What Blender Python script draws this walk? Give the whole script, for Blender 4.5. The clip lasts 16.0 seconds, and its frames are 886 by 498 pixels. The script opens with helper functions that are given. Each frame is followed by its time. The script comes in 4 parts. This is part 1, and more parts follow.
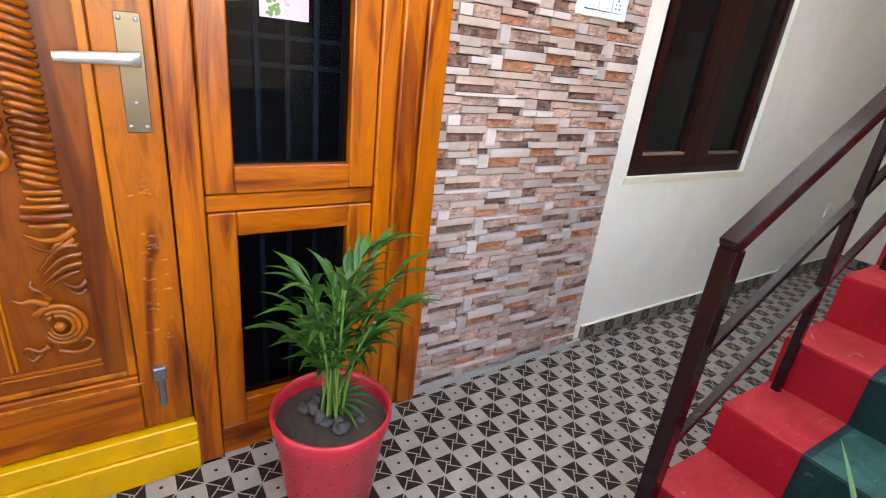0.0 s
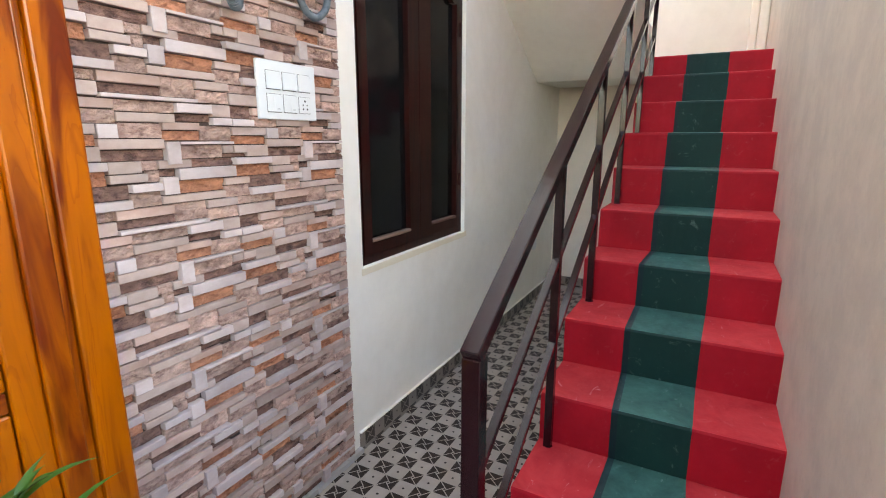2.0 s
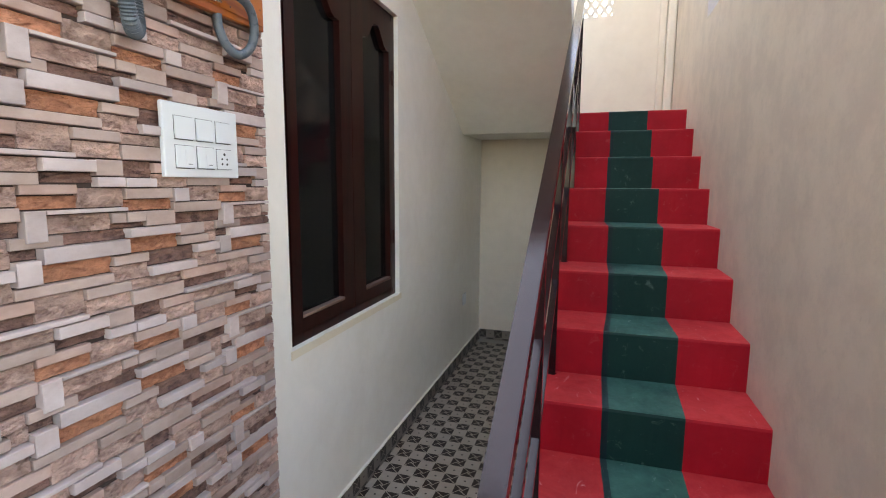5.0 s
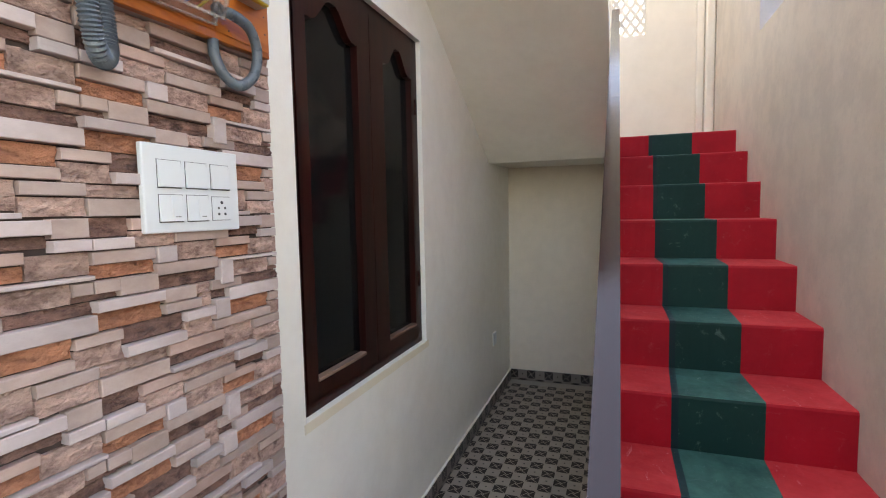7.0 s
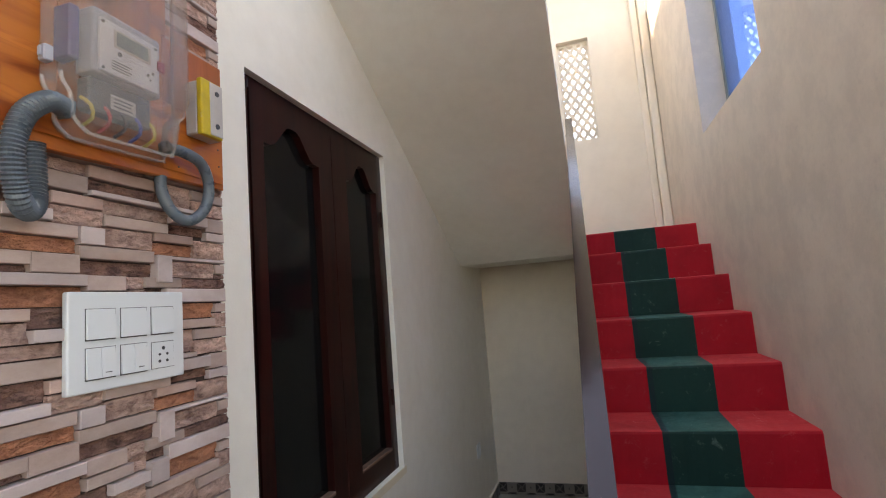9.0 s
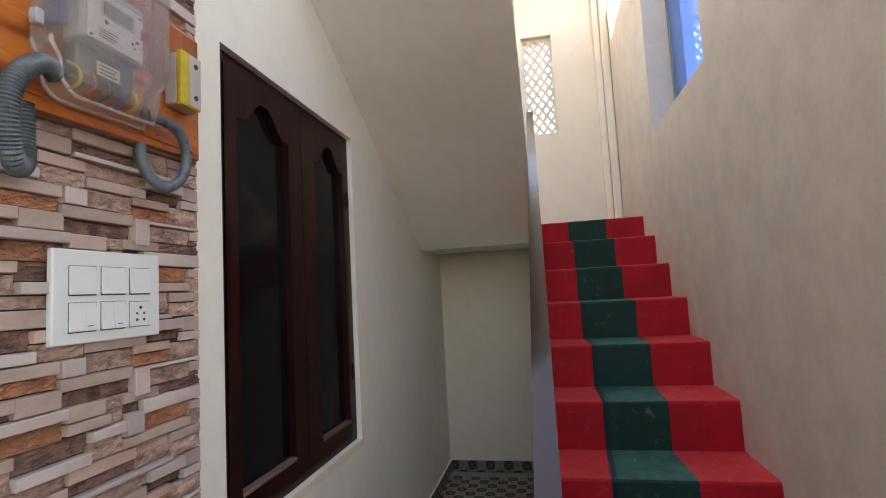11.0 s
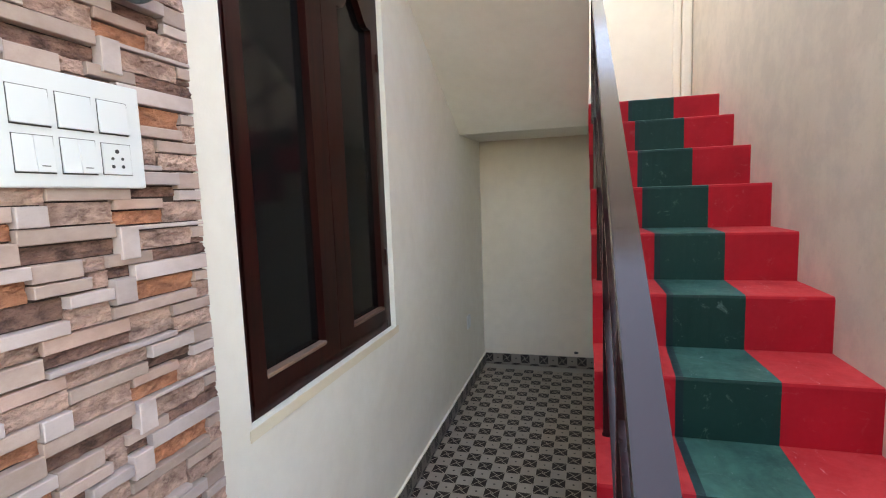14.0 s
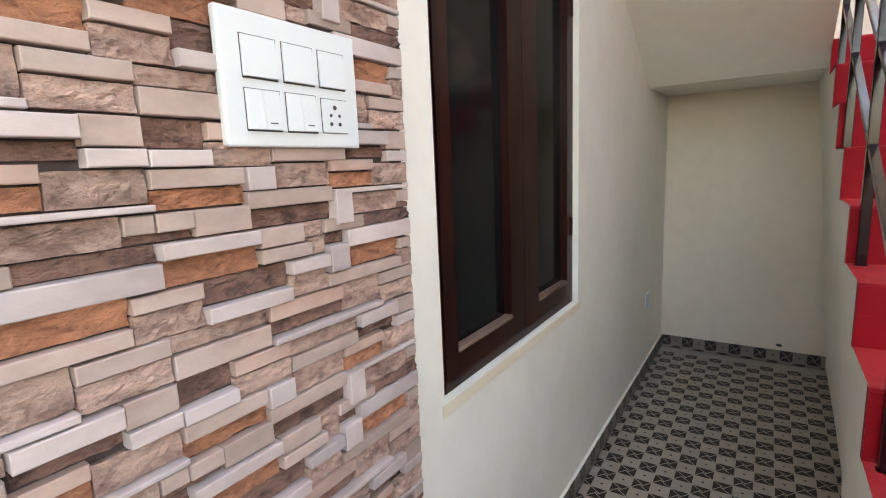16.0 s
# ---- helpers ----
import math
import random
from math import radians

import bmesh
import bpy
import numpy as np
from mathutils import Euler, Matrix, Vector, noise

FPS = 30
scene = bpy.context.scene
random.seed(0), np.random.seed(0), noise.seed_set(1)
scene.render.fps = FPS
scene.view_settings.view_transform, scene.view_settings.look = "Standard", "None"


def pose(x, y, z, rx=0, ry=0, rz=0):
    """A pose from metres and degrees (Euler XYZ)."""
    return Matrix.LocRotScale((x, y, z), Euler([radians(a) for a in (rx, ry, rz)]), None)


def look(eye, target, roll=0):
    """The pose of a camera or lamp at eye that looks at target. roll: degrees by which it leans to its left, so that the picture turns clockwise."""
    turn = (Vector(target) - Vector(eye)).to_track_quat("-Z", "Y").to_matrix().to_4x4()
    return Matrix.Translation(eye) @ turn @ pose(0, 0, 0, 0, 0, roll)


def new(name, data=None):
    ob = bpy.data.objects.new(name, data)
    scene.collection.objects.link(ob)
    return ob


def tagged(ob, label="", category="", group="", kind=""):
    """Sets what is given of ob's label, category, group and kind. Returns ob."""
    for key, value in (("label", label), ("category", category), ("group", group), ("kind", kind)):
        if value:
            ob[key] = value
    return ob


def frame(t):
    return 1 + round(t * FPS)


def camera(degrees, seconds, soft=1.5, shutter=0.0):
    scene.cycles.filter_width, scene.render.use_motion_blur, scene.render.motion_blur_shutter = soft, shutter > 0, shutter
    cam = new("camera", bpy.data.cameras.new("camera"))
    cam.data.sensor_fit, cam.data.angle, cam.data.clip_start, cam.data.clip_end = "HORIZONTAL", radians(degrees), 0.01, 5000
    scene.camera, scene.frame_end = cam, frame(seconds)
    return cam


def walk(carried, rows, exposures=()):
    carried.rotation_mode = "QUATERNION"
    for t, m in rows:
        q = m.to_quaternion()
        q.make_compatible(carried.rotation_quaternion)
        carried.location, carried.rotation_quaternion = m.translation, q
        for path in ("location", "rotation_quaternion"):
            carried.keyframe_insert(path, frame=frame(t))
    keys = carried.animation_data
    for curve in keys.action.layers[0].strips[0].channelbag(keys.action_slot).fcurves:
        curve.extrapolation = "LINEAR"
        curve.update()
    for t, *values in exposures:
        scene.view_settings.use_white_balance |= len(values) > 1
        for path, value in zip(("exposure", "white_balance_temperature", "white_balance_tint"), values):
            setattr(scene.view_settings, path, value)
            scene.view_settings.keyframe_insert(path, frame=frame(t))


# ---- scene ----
cam = camera(83.8, 16.0, soft=1.1)
PATH = [
    (0, (1.328, -3.936, 1.231), (-0.205, -2.885, 0.491), 6.5),
    (0.5, (1.321, -3.912, 1.252), (-0.026, -2.611, 0.551), 5.8),
    (1, (1.292, -3.867, 1.287), (0.127, -2.363, 0.671), 4.2),
    (1.5, (1.254, -3.797, 1.313), (0.22, -2.167, 0.79), 2.2),
    (2, (1.224, -3.703, 1.334), (0.303, -1.983, 0.898), 0.0),
    (2.5, (1.196, -3.623, 1.344), (0.275, -1.9, 0.915), -0.1),
    (3, (1.171, -3.564, 1.345), (0.304, -1.81, 0.929), 0.1),
    (3.5, (1.143, -3.538, 1.349), (0.368, -1.733, 0.971), 1.1),
    (4, (1.079, -3.532, 1.365), (0.413, -1.673, 1.053), 1.5),
    (6.5, (0.883, -3.401, 1.397), (0.319, -1.496, 1.176), 0.1),
    (7, (0.861, -3.303, 1.425), (0.189, -1.426, 1.271), -1.1),
    (7.5, (0.842, -3.249, 1.454), (0.015, -1.429, 1.397), -2.9),
    (8, (0.837, -3.217, 1.467), (0.068, -1.372, 1.52), -3.6),
    (8.5, (0.855, -3.215, 1.488), (0.178, -1.34, 1.658), -4.2),
    (8.7, (0.861, -3.219, 1.495), (0.239, -1.331, 1.71), -4.3),
    (10.8, (0.861, -3.31, 1.468), (0.453, -1.364, 1.686), -3.6),
    (11, (0.865, -3.319, 1.452), (0.463, -1.367, 1.622), -3.1),
    (11.5, (0.884, -3.324, 1.415), (0.508, -1.36, 1.468), -2.0),
    (12, (0.894, -3.295, 1.398), (0.537, -1.327, 1.398), -1.8),
    (12.5, (0.902, -3.24, 1.389), (0.543, -1.273, 1.34), -1.9),
    (13, (0.894, -3.171, 1.384), (0.516, -1.209, 1.28), -2.1),
    (13.5, (0.854, -3.105, 1.367), (0.403, -1.163, 1.209), -2.1),
    (14, (0.782, -3.091, 1.36), (0.23, -1.181, 1.145), -2.1),
    (14.5, (0.707, -3.104, 1.357), (0.04, -1.237, 1.092), -1.9),
    (15, (0.65, -3.112, 1.345), (-0.152, -1.308, 1.029), -1.6),
    (15.5, (0.616, -3.075, 1.349), (-0.288, -1.322, 1.021), -1.4),
    (16, (0.603, -3.007, 1.356), (-0.488, -1.363, 1.027), -2.4),
]
walk(cam, [(t, look(eye, target, roll)) for t, eye, target, roll in PATH],
     [(0, 3.58, 8550, 13), (1, 3.6, 8550, 13), (1.5, 3.42, 8450, 14), (2.5, 3.25, 8550, 14), (3.5, 3.02, 8500, 14), (6.5, 2.9, 8550, 15), (7.5, 2.8, 8600, 16), (8.5, 2.42, 8750, 17),
      (11, 2.38, 8800, 16), (11.5, 2.65, 8700, 15), (12.5, 3.0, 8450, 13), (13.5, 3.2, 8500, 13), (14.5, 3.3, 8600, 13), (15.5, 3.3, 8800, 14), (16, 3.25, 8850, 14)])

# ---- world and light ----
world = bpy.data.worlds.new("sky")
scene.world = world
world.use_nodes = True
wn = world.node_tree.nodes
sky = wn.new("ShaderNodeTexSky")
sky.sky_type, sky.sun_disc = "NISHITA", False
sky.sun_elevation, sky.sun_rotation = radians(42), radians(-79)
world.node_tree.links.new(sky.outputs[0], wn["Background"].inputs[0])
sky.air_density, sky.dust_density, sky.ozone_density = 1.0, 2.0, 0.8
wn["Background"].inputs[1].default_value = 0.25
sun = new("sun", bpy.data.lights.new("sun", "SUN"))
sun.data.energy, sun.data.angle, sun.data.color = 2.5, radians(0.6), (1.0, 0.95, 0.88)
sun.matrix_world = look((-6, 1.2, 5.5), (0, 0, 0))


# ---- materials ----
class Nodes:
    """A small writer of node materials."""

    def __init__(self, name, rough=0.5, metal=0.0):
        self.m = bpy.data.materials.new(name)
        self.m.use_nodes = True
        self.t = self.m.node_tree
        self.b = self.t.nodes["Principled BSDF"]
        self.b.inputs["Roughness"].default_value = rough
        self.b.inputs["Metallic"].default_value = metal

    def add(self, kind, **values):
        n = self.t.nodes.new(kind)
        for k, v in values.items():
            setattr(n, k, v)
        return n

    def link(self, a, b):
        self.t.links.new(a, b)

    def put(self, sock, v):
        if hasattr(v, "is_output"):
            self.link(v, sock)
        else:
            sock.default_value = v

    def math(self, op, a, b=0.0, c=0.0):
        n = self.add("ShaderNodeMath", operation=op)
        for i, v in enumerate((a, b, c)):
            self.put(n.inputs[i], v)
        return n.outputs[0]

    def coord(self, which="Object", scale=(1, 1, 1)):
        c = self.add("ShaderNodeTexCoord")
        m = self.add("ShaderNodeMapping")
        m.inputs["Scale"].default_value = scale
        self.link(c.outputs[which], m.inputs[0])
        return m.outputs[0]

    def noise(self, scale, detail=4, rough=0.55, vec=None, distort=0.0):
        n = self.add("ShaderNodeTexNoise")
        n.inputs["Scale"].default_value, n.inputs["Detail"].default_value = scale, detail
        n.inputs["Roughness"].default_value, n.inputs["Distortion"].default_value = rough, distort
        if vec is not None:
            self.link(vec, n.inputs["Vector"])
        return n.outputs[0]

    def ramp(self, fac, stops):
        n = self.add("ShaderNodeValToRGB")
        e = n.color_ramp.elements
        while len(e) < len(stops):
            e.new(0.5)
        for el, (p, c) in zip(e, stops):
            el.position, el.color = p, (*c, 1)
        self.link(fac, n.inputs[0])
        return n.outputs[0]

    def mix(self, fac, a, b, blend="MIX"):
        n = self.add("ShaderNodeMix", data_type="RGBA", blend_type=blend)
        self.put(n.inputs[0], fac)
        for i, v in ((6, a), (7, b)):
            self.put(n.inputs[i], v if hasattr(v, "is_output") else (*v, 1))
        return n.outputs[2]

    def color(self, v):
        self.put(self.b.inputs["Base Color"], v if hasattr(v, "is_output") else (*v, 1))
        return self

    def bump(self, height, strength=0.3, dist=0.002):
        n = self.add("ShaderNodeBump")
        n.inputs["Strength"].default_value, n.inputs["Distance"].default_value = strength, dist
        self.link(height, n.inputs["Height"])
        self.link(n.outputs[0], self.b.inputs["Normal"])
        return self

    def rough(self, v):
        self.put(self.b.inputs["Roughness"], v)
        return self


def plaster(name, c, rough=0.75, scale=1.0, stain=0.0):
    n = Nodes(name, rough)
    v = n.coord()
    big = n.noise(1.6 * scale, 7, 0.68, v, 0.4)
    small = n.noise(140 * scale, 3, 0.6, v)
    mid = n.noise(14 * scale, 4, 0.6, v)
    dark = tuple(x * k for x, k in zip(c, (0.92, 0.90, 0.87)))
    col = n.ramp(big, [(0.3, dark), (0.65, c)])
    col = n.mix(0.12, col, n.ramp(mid, [(0.35, tuple(x * 0.75 for x in c)), (0.6, c)]))
    if stain:
        spots = n.ramp(n.noise(5.5, 9, 0.72, v), [(0.42, (1, 1, 1)), (0.56, (0, 0, 0))])
        col = n.mix(n.math("MULTIPLY", spots, stain), col, tuple(x * k for x, k in zip(c, (0.66, 0.66, 0.68))))
        flecks = n.ramp(n.noise(38, 5, 0.7, v), [(0.30, (1, 1, 1)), (0.40, (0, 0, 0))])
        col = n.mix(n.math("MULTIPLY", flecks, stain), col, tuple(x * 0.7 for x in c))
    n.color(col)
    return n.bump(n.math("ADD", n.math("MULTIPLY", mid, 0.8), n.math("MULTIPLY", small, 0.35)), 0.45, 0.003).m


def paint(name, c, rough=0.4, wear=None, scale=1.0, tread=None):
    n = Nodes(name, rough)
    v = n.coord()
    big = n.noise(4 * scale, 6, 0.65, v)
    fine = n.noise(60 * scale, 4, 0.6, v)
    col = n.ramp(big, [(0.3, tuple(x * 0.78 for x in c)), (0.7, tuple(min(1, x * 1.12) for x in c))])
    if wear:
        spots = n.ramp(n.noise(22 * scale, 6, 0.75, v, 0.6), [(0.60, (0, 0, 0)), (0.72, (1, 1, 1))])
        col = n.mix(n.math("MULTIPLY", spots, wear[1]), col, wear[0])
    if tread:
        # level faces painted lighter: foot scuffs, and the overhead light they catch
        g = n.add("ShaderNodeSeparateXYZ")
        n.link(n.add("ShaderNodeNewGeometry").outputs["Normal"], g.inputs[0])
        scuff_and_light = n.ramp(n.noise(7, 8, 0.7, v, 0.5), [(0.30, (0.25, 0.25, 0.25)), (0.68, (1, 1, 1))])
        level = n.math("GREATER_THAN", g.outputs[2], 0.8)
        col = n.mix(n.math("MULTIPLY", n.math("MULTIPLY", scuff_and_light, level), tread[1]), col, tread[0])
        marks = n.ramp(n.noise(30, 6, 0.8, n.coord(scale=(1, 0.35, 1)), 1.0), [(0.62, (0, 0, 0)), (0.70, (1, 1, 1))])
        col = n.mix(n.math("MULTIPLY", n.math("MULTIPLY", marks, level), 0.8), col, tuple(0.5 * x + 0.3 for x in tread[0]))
    n.color(col)
    n.rough(n.math("MULTIPLY_ADD", fine, 0.35, rough - 0.15))
    return n.bump(fine, 0.25, 0.001).m


def teak(name, light, dark, axis, scale=1.0, rough=0.28):
    n = Nodes(name, rough)
    s = [52.0, 52.0, 52.0]
    s[axis] = 2.2
    v = n.coord(scale=tuple(x * scale for x in s))
    s2 = [9.0, 9.0, 9.0]
    s2[axis] = 1.0
    w = n.coord(scale=tuple(x * scale for x in s2))
    grain = n.noise(1.0, 6, 0.6, v, 0.3)
    bands = n.noise(1.3, 4, 0.5, w, 1.6)
    ring = n.math("FRACT", n.math("MULTIPLY", bands, 7.0))
    col = n.ramp(bands, [(0.34, dark), (0.44, tuple(0.6 * x + 0.4 * y for x, y in zip(light, dark))), (0.52, light), (0.7, tuple(x * 1.15 for x in light))])
    col = n.mix(n.math("MULTIPLY", n.ramp(ring, [(0.0, (1, 1, 1)), (0.3, (0, 0, 0)), (1.0, (0.3, 0.3, 0.3))]), 0.42), col, tuple(1.5 * x for x in dark))
    col = n.mix(n.math("MULTIPLY", grain, 0.3), col, dark)
    knots = n.add("ShaderNodeTexVoronoi")
    knots.inputs["Scale"].default_value = 1.4
    n.link(w, knots.inputs["Vector"])
    k = n.ramp(knots.outputs["Distance"], [(0.03, (1, 1, 1)), (0.16, (0, 0, 0))])
    col = n.mix(n.math("MULTIPLY", k, 0.7), col, tuple(x * 0.4 for x in dark))
    n.color(col)
    n.b.inputs["Coat Weight"].default_value = 0.22 if light[0] > 0.1 else 0.12
    n.b.inputs["Specular IOR Level"].default_value = 0.3
    n.b.inputs["Coat Roughness"].default_value = 0.12
    return n.bump(grain, 0.15, 0.001).m


def tile_print(name, iu, iv, pu, pv, light, dark, flip=0):
    """Printed check of pinwheel squares and dotted squares, cells of 72 mm."""
    n = Nodes(name, 0.32)
    c = n.add("ShaderNodeTexCoord")
    s = n.add("ShaderNodeSeparateXYZ")
    n.link(c.outputs["Object"], s.inputs[0])
    cell = 0.072
    u = n.math("DIVIDE", n.math("SUBTRACT", s.outputs[iu], pu), cell)
    v = n.math("DIVIDE", n.math("SUBTRACT", s.outputs[iv], pv), cell)
    par = n.math("FLOORED_MODULO", n.math("ADD", n.math("ADD", n.math("FLOOR", u), n.math("FLOOR", v)), float(flip)), 2.0)
    fu = n.math("SUBTRACT", n.math("FRACT", n.math("ADD", u, 100.0)), 0.5)
    fv = n.math("SUBTRACT", n.math("FRACT", n.math("ADD", v, 100.0)), 0.5)
    dist = n.math("MAXIMUM", n.math("ABSOLUTE", fu), n.math("ABSOLUTE", fv))
    # pinwheel: from each corner a light line runs past the middle, a quarter turn apart
    gu, gv = n.math("MULTIPLY", fu, -1.0), n.math("MULTIPLY", fv, -1.0)
    line = 0.0
    for p, q in ((fu, fv), (gv, fu), (gu, gv), (fv, gu)):
        off = n.math("ABSOLUTE", n.math("ADD", n.math("MULTIPLY_ADD", p, 0.78, n.math("MULTIPLY", q, -0.62)), -0.08))
        on = n.math("MULTIPLY", n.math("LESS_THAN", off, 0.026), n.math("GREATER_THAN", n.math("ADD", p, q), -0.06))
        line = n.math("MAXIMUM", line, on)
    rim = n.math("GREATER_THAN", dist, 0.475)
    lite = n.math("MAXIMUM", line, rim)
    is_dark = n.math("MULTIPLY", n.math("LESS_THAN", par, 0.5), n.math("SUBTRACT", 1.0, lite))
    rad = n.math("ADD", n.math("MULTIPLY", fu, fu), n.math("MULTIPLY", fv, fv))
    dot = n.math("MULTIPLY", n.math("GREATER_THAN", par, 0.5), n.math("LESS_THAN", rad, 0.0052))
    d = n.math("MINIMUM", n.math("ADD", is_dark, dot), 1.0)
    vec = n.coord()
    cloud = n.noise(9, 5, 0.6, vec)
    lc = n.ramp(cloud, [(0.35, tuple(x * 0.82 for x in light)), (0.62, light)])
    dc = n.ramp(n.noise(60, 4, 0.6, vec), [(0.35, tuple(x * 0.7 for x in dark)), (0.65, tuple(x * 1.35 for x in dark))])
    n.color(n.mix(d, lc, dc))
    n.rough(n.math("MULTIPLY_ADD", cloud, 0.3, 0.2))
    return n.m


CREAM = plaster("cream_plaster", (0.88, 0.85, 0.765))
WARM = plaster("warm_rough_plaster", (0.77, 0.68, 0.57), scale=0.8, stain=0.07)
WARM_R = plaster("rough_stained_plaster", (0.64, 0.565, 0.48), scale=0.5, stain=0.34)
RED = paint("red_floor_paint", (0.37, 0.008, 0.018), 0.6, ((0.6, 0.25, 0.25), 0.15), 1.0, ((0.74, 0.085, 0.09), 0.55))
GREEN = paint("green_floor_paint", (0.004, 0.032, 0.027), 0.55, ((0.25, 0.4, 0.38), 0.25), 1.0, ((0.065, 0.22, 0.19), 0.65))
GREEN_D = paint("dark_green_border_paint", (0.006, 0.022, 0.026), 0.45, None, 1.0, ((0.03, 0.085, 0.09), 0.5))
MAROON = paint("maroon_enamel", (0.016, 0.003, 0.0045), 0.14, ((0.10, 0.07, 0.07), 0.08), 1)
WINWOOD = teak("dark_varnished_wood", (0.028, 0.0055, 0.004), (0.010, 0.002, 0.002), 2, 1.0, 0.3)
TEAK_V = teak("teak_upright_grain", (0.50, 0.118, 0.0018), (0.15, 0.016, 0.001), 2)
TEAK_H = teak("teak_cross_grain", (0.48, 0.110, 0.0018), (0.14, 0.016, 0.001), 1)
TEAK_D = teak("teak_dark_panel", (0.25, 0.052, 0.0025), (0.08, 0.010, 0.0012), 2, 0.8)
TEAK_L = teak("teak_pale_moulding", (0.52, 0.14, 0.004), (0.20, 0.035, 0.0025), 2)
TEAK_B = teak("teak_leaf_grain", (0.45, 0.108, 0.0018), (0.15, 0.020, 0.001), 2)
CARVED = teak("teak_carved_relief", (0.38, 0.09, 0.004), (0.15, 0.024, 0.002), 1, 1.0, 0.24)
YELLOW = paint("yellow_enamel", (0.72, 0.36, 0.003), 0.3, ((0.5, 0.25, 0.02), 0.4))
FLOOR_TILE = tile_print("printed_floor_tile", 0, 1, 0.0, 0.0, (0.385, 0.335, 0.285), (0.022, 0.013, 0.009))
SKIRT_TILE = tile_print("printed_skirting_tile", 1, 2, 0.0, 0.018, (0.24, 0.21, 0.185), (0.03, 0.022, 0.018))
SKIRT_TILE_B = tile_print("printed_skirting_tile_back", 0, 2, 0.0, 0.018, (0.24, 0.21, 0.185), (0.03, 0.022, 0.018))
CEMENT = plaster("grey_cement", (0.42, 0.40, 0.37), 0.9)
CONCRETE = plaster("yard_concrete", (0.16, 0.15, 0.135), 0.9)
# near-black colour stands in for the darkness of unlit rooms
DARK = Nodes("room_shade_black", 0.9).color((0.012, 0.012, 0.013)).m
WHITE_PLASTIC = Nodes("white_switch_plastic", 0.3).color((0.72, 0.745, 0.74)).m
# dark plastic parts, and the painted shade of gaps and holes
DARK_PLASTIC = Nodes("dark_plastic_and_gap_shade", 0.5).color((0.05, 0.05, 0.05)).m
TERRA = paint("red_planter_plastic", (0.62, 0.025, 0.045), 0.3)
SOIL = paint("potting_soil", (0.065, 0.042, 0.030), 0.95, scale=6)
STONE_GREY = plaster("river_pebble", (0.065, 0.055, 0.05), 0.7, 4)
LEAF = paint("palm_leaf", (0.032, 0.115, 0.013), 0.4, ((0.30, 0.26, 0.08), 0.25), 3)
STALK = paint("palm_stalk", (0.13, 0.27, 0.05), 0.45, scale=3)
STEEL = Nodes("brushed_steel", 0.3, 0.9).color((0.17, 0.13, 0.095)).m
BOLT_STEEL = Nodes("dull_bolt_steel", 0.3, 0.9).color((0.28, 0.28, 0.30)).m
CHROME = Nodes("chrome", 0.28, 0.85).color((0.74, 0.76, 0.78)).m
IRON = Nodes("blue_grey_iron", 0.5, 0.2).color((0.075, 0.10, 0.14)).m


def duller(m, level):
    m.node_tree.nodes["Principled BSDF"].inputs["Specular IOR Level"].default_value = level
    return m


for m_ in (RED, GREEN, GREEN_D, MAROON, WINWOOD, FLOOR_TILE, SKIRT_TILE, SKIRT_TILE_B):
    duller(m_, 0.3)
duller(WINWOOD, 0.15)
duller(MAROON, 0.25)
MAROON.node_tree.nodes["Principled BSDF"].inputs["Coat Weight"].default_value = 0.18
MAROON.node_tree.nodes["Principled BSDF"].inputs["Coat Roughness"].default_value = 0.12
for m_ in (RED, GREEN, GREEN_D):
    duller(m_, 0.16)
MAROON.node_tree.nodes["Bump"].inputs["Strength"].default_value = 0.04


def glass_mat(name, tint, rough=0.03, see=0.25):
    """Tinted pane: the part that lets light through is a plain transparent share."""
    n = Nodes(name, rough)
    n.color(tint)
    n.b.inputs["IOR"].default_value = 1.5
    tr = n.add("ShaderNodeBsdfTransparent")
    tr.inputs[0].default_value = (*[min(1, 0.4 + x) for x in tint], 1)
    mx = n.add("ShaderNodeMixShader")
    mx.inputs[0].default_value = see
    out = n.t.nodes["Material Output"]
    n.link(n.b.outputs[0], mx.inputs[1])
    n.link(tr.outputs[0], mx.inputs[2])
    n.link(mx.outputs[0], out.inputs[0])
    return n.m


BLACK_GLASS = glass_mat("black_tinted_glass", (0.003, 0.003, 0.004), 0.02, 0.72)
duller(BLACK_GLASS, 0.2)
BLACK_GLASS.node_tree.nodes["Transparent BSDF"].inputs[0].default_value = (0.62, 0.66, 0.72, 1)
SCREEN = Nodes("dark_window_mesh", 0.12).color((0.006, 0.0065, 0.007)).m
duller(SCREEN, 0.2)
duller(FLOOR_TILE, 0.18)
BEAD = teak("pale_bead_wood", (0.26, 0.17, 0.13), (0.10, 0.05, 0.04), 1, 1.0, 0.4)
BLUE_GLASS = glass_mat("blue_reflective_glass", (0.25, 0.42, 0.80), 0.02, 0.5)
BLUE_GLASS.node_tree.nodes["Principled BSDF"].inputs["Metallic"].default_value = 0.6
BLUE_GLASS.node_tree.nodes["Transparent BSDF"].inputs[0].default_value = (0.38, 0.58, 0.88, 1)
BLUE_GLASS.node_tree.nodes["Principled BSDF"].inputs["Specular IOR Level"].default_value = 1.0


# ---- mesh helpers ----
def part(name, bm, mat, parent=None, label="", kind=""):
    me = bpy.data.meshes.new(name)
    bm.normal_update()
    bm.to_mesh(me)
    bm.free()
    me.materials.append(mat)
    ob = new(name, me)
    ob.parent = parent
    return tagged(ob, label, "", "", kind)


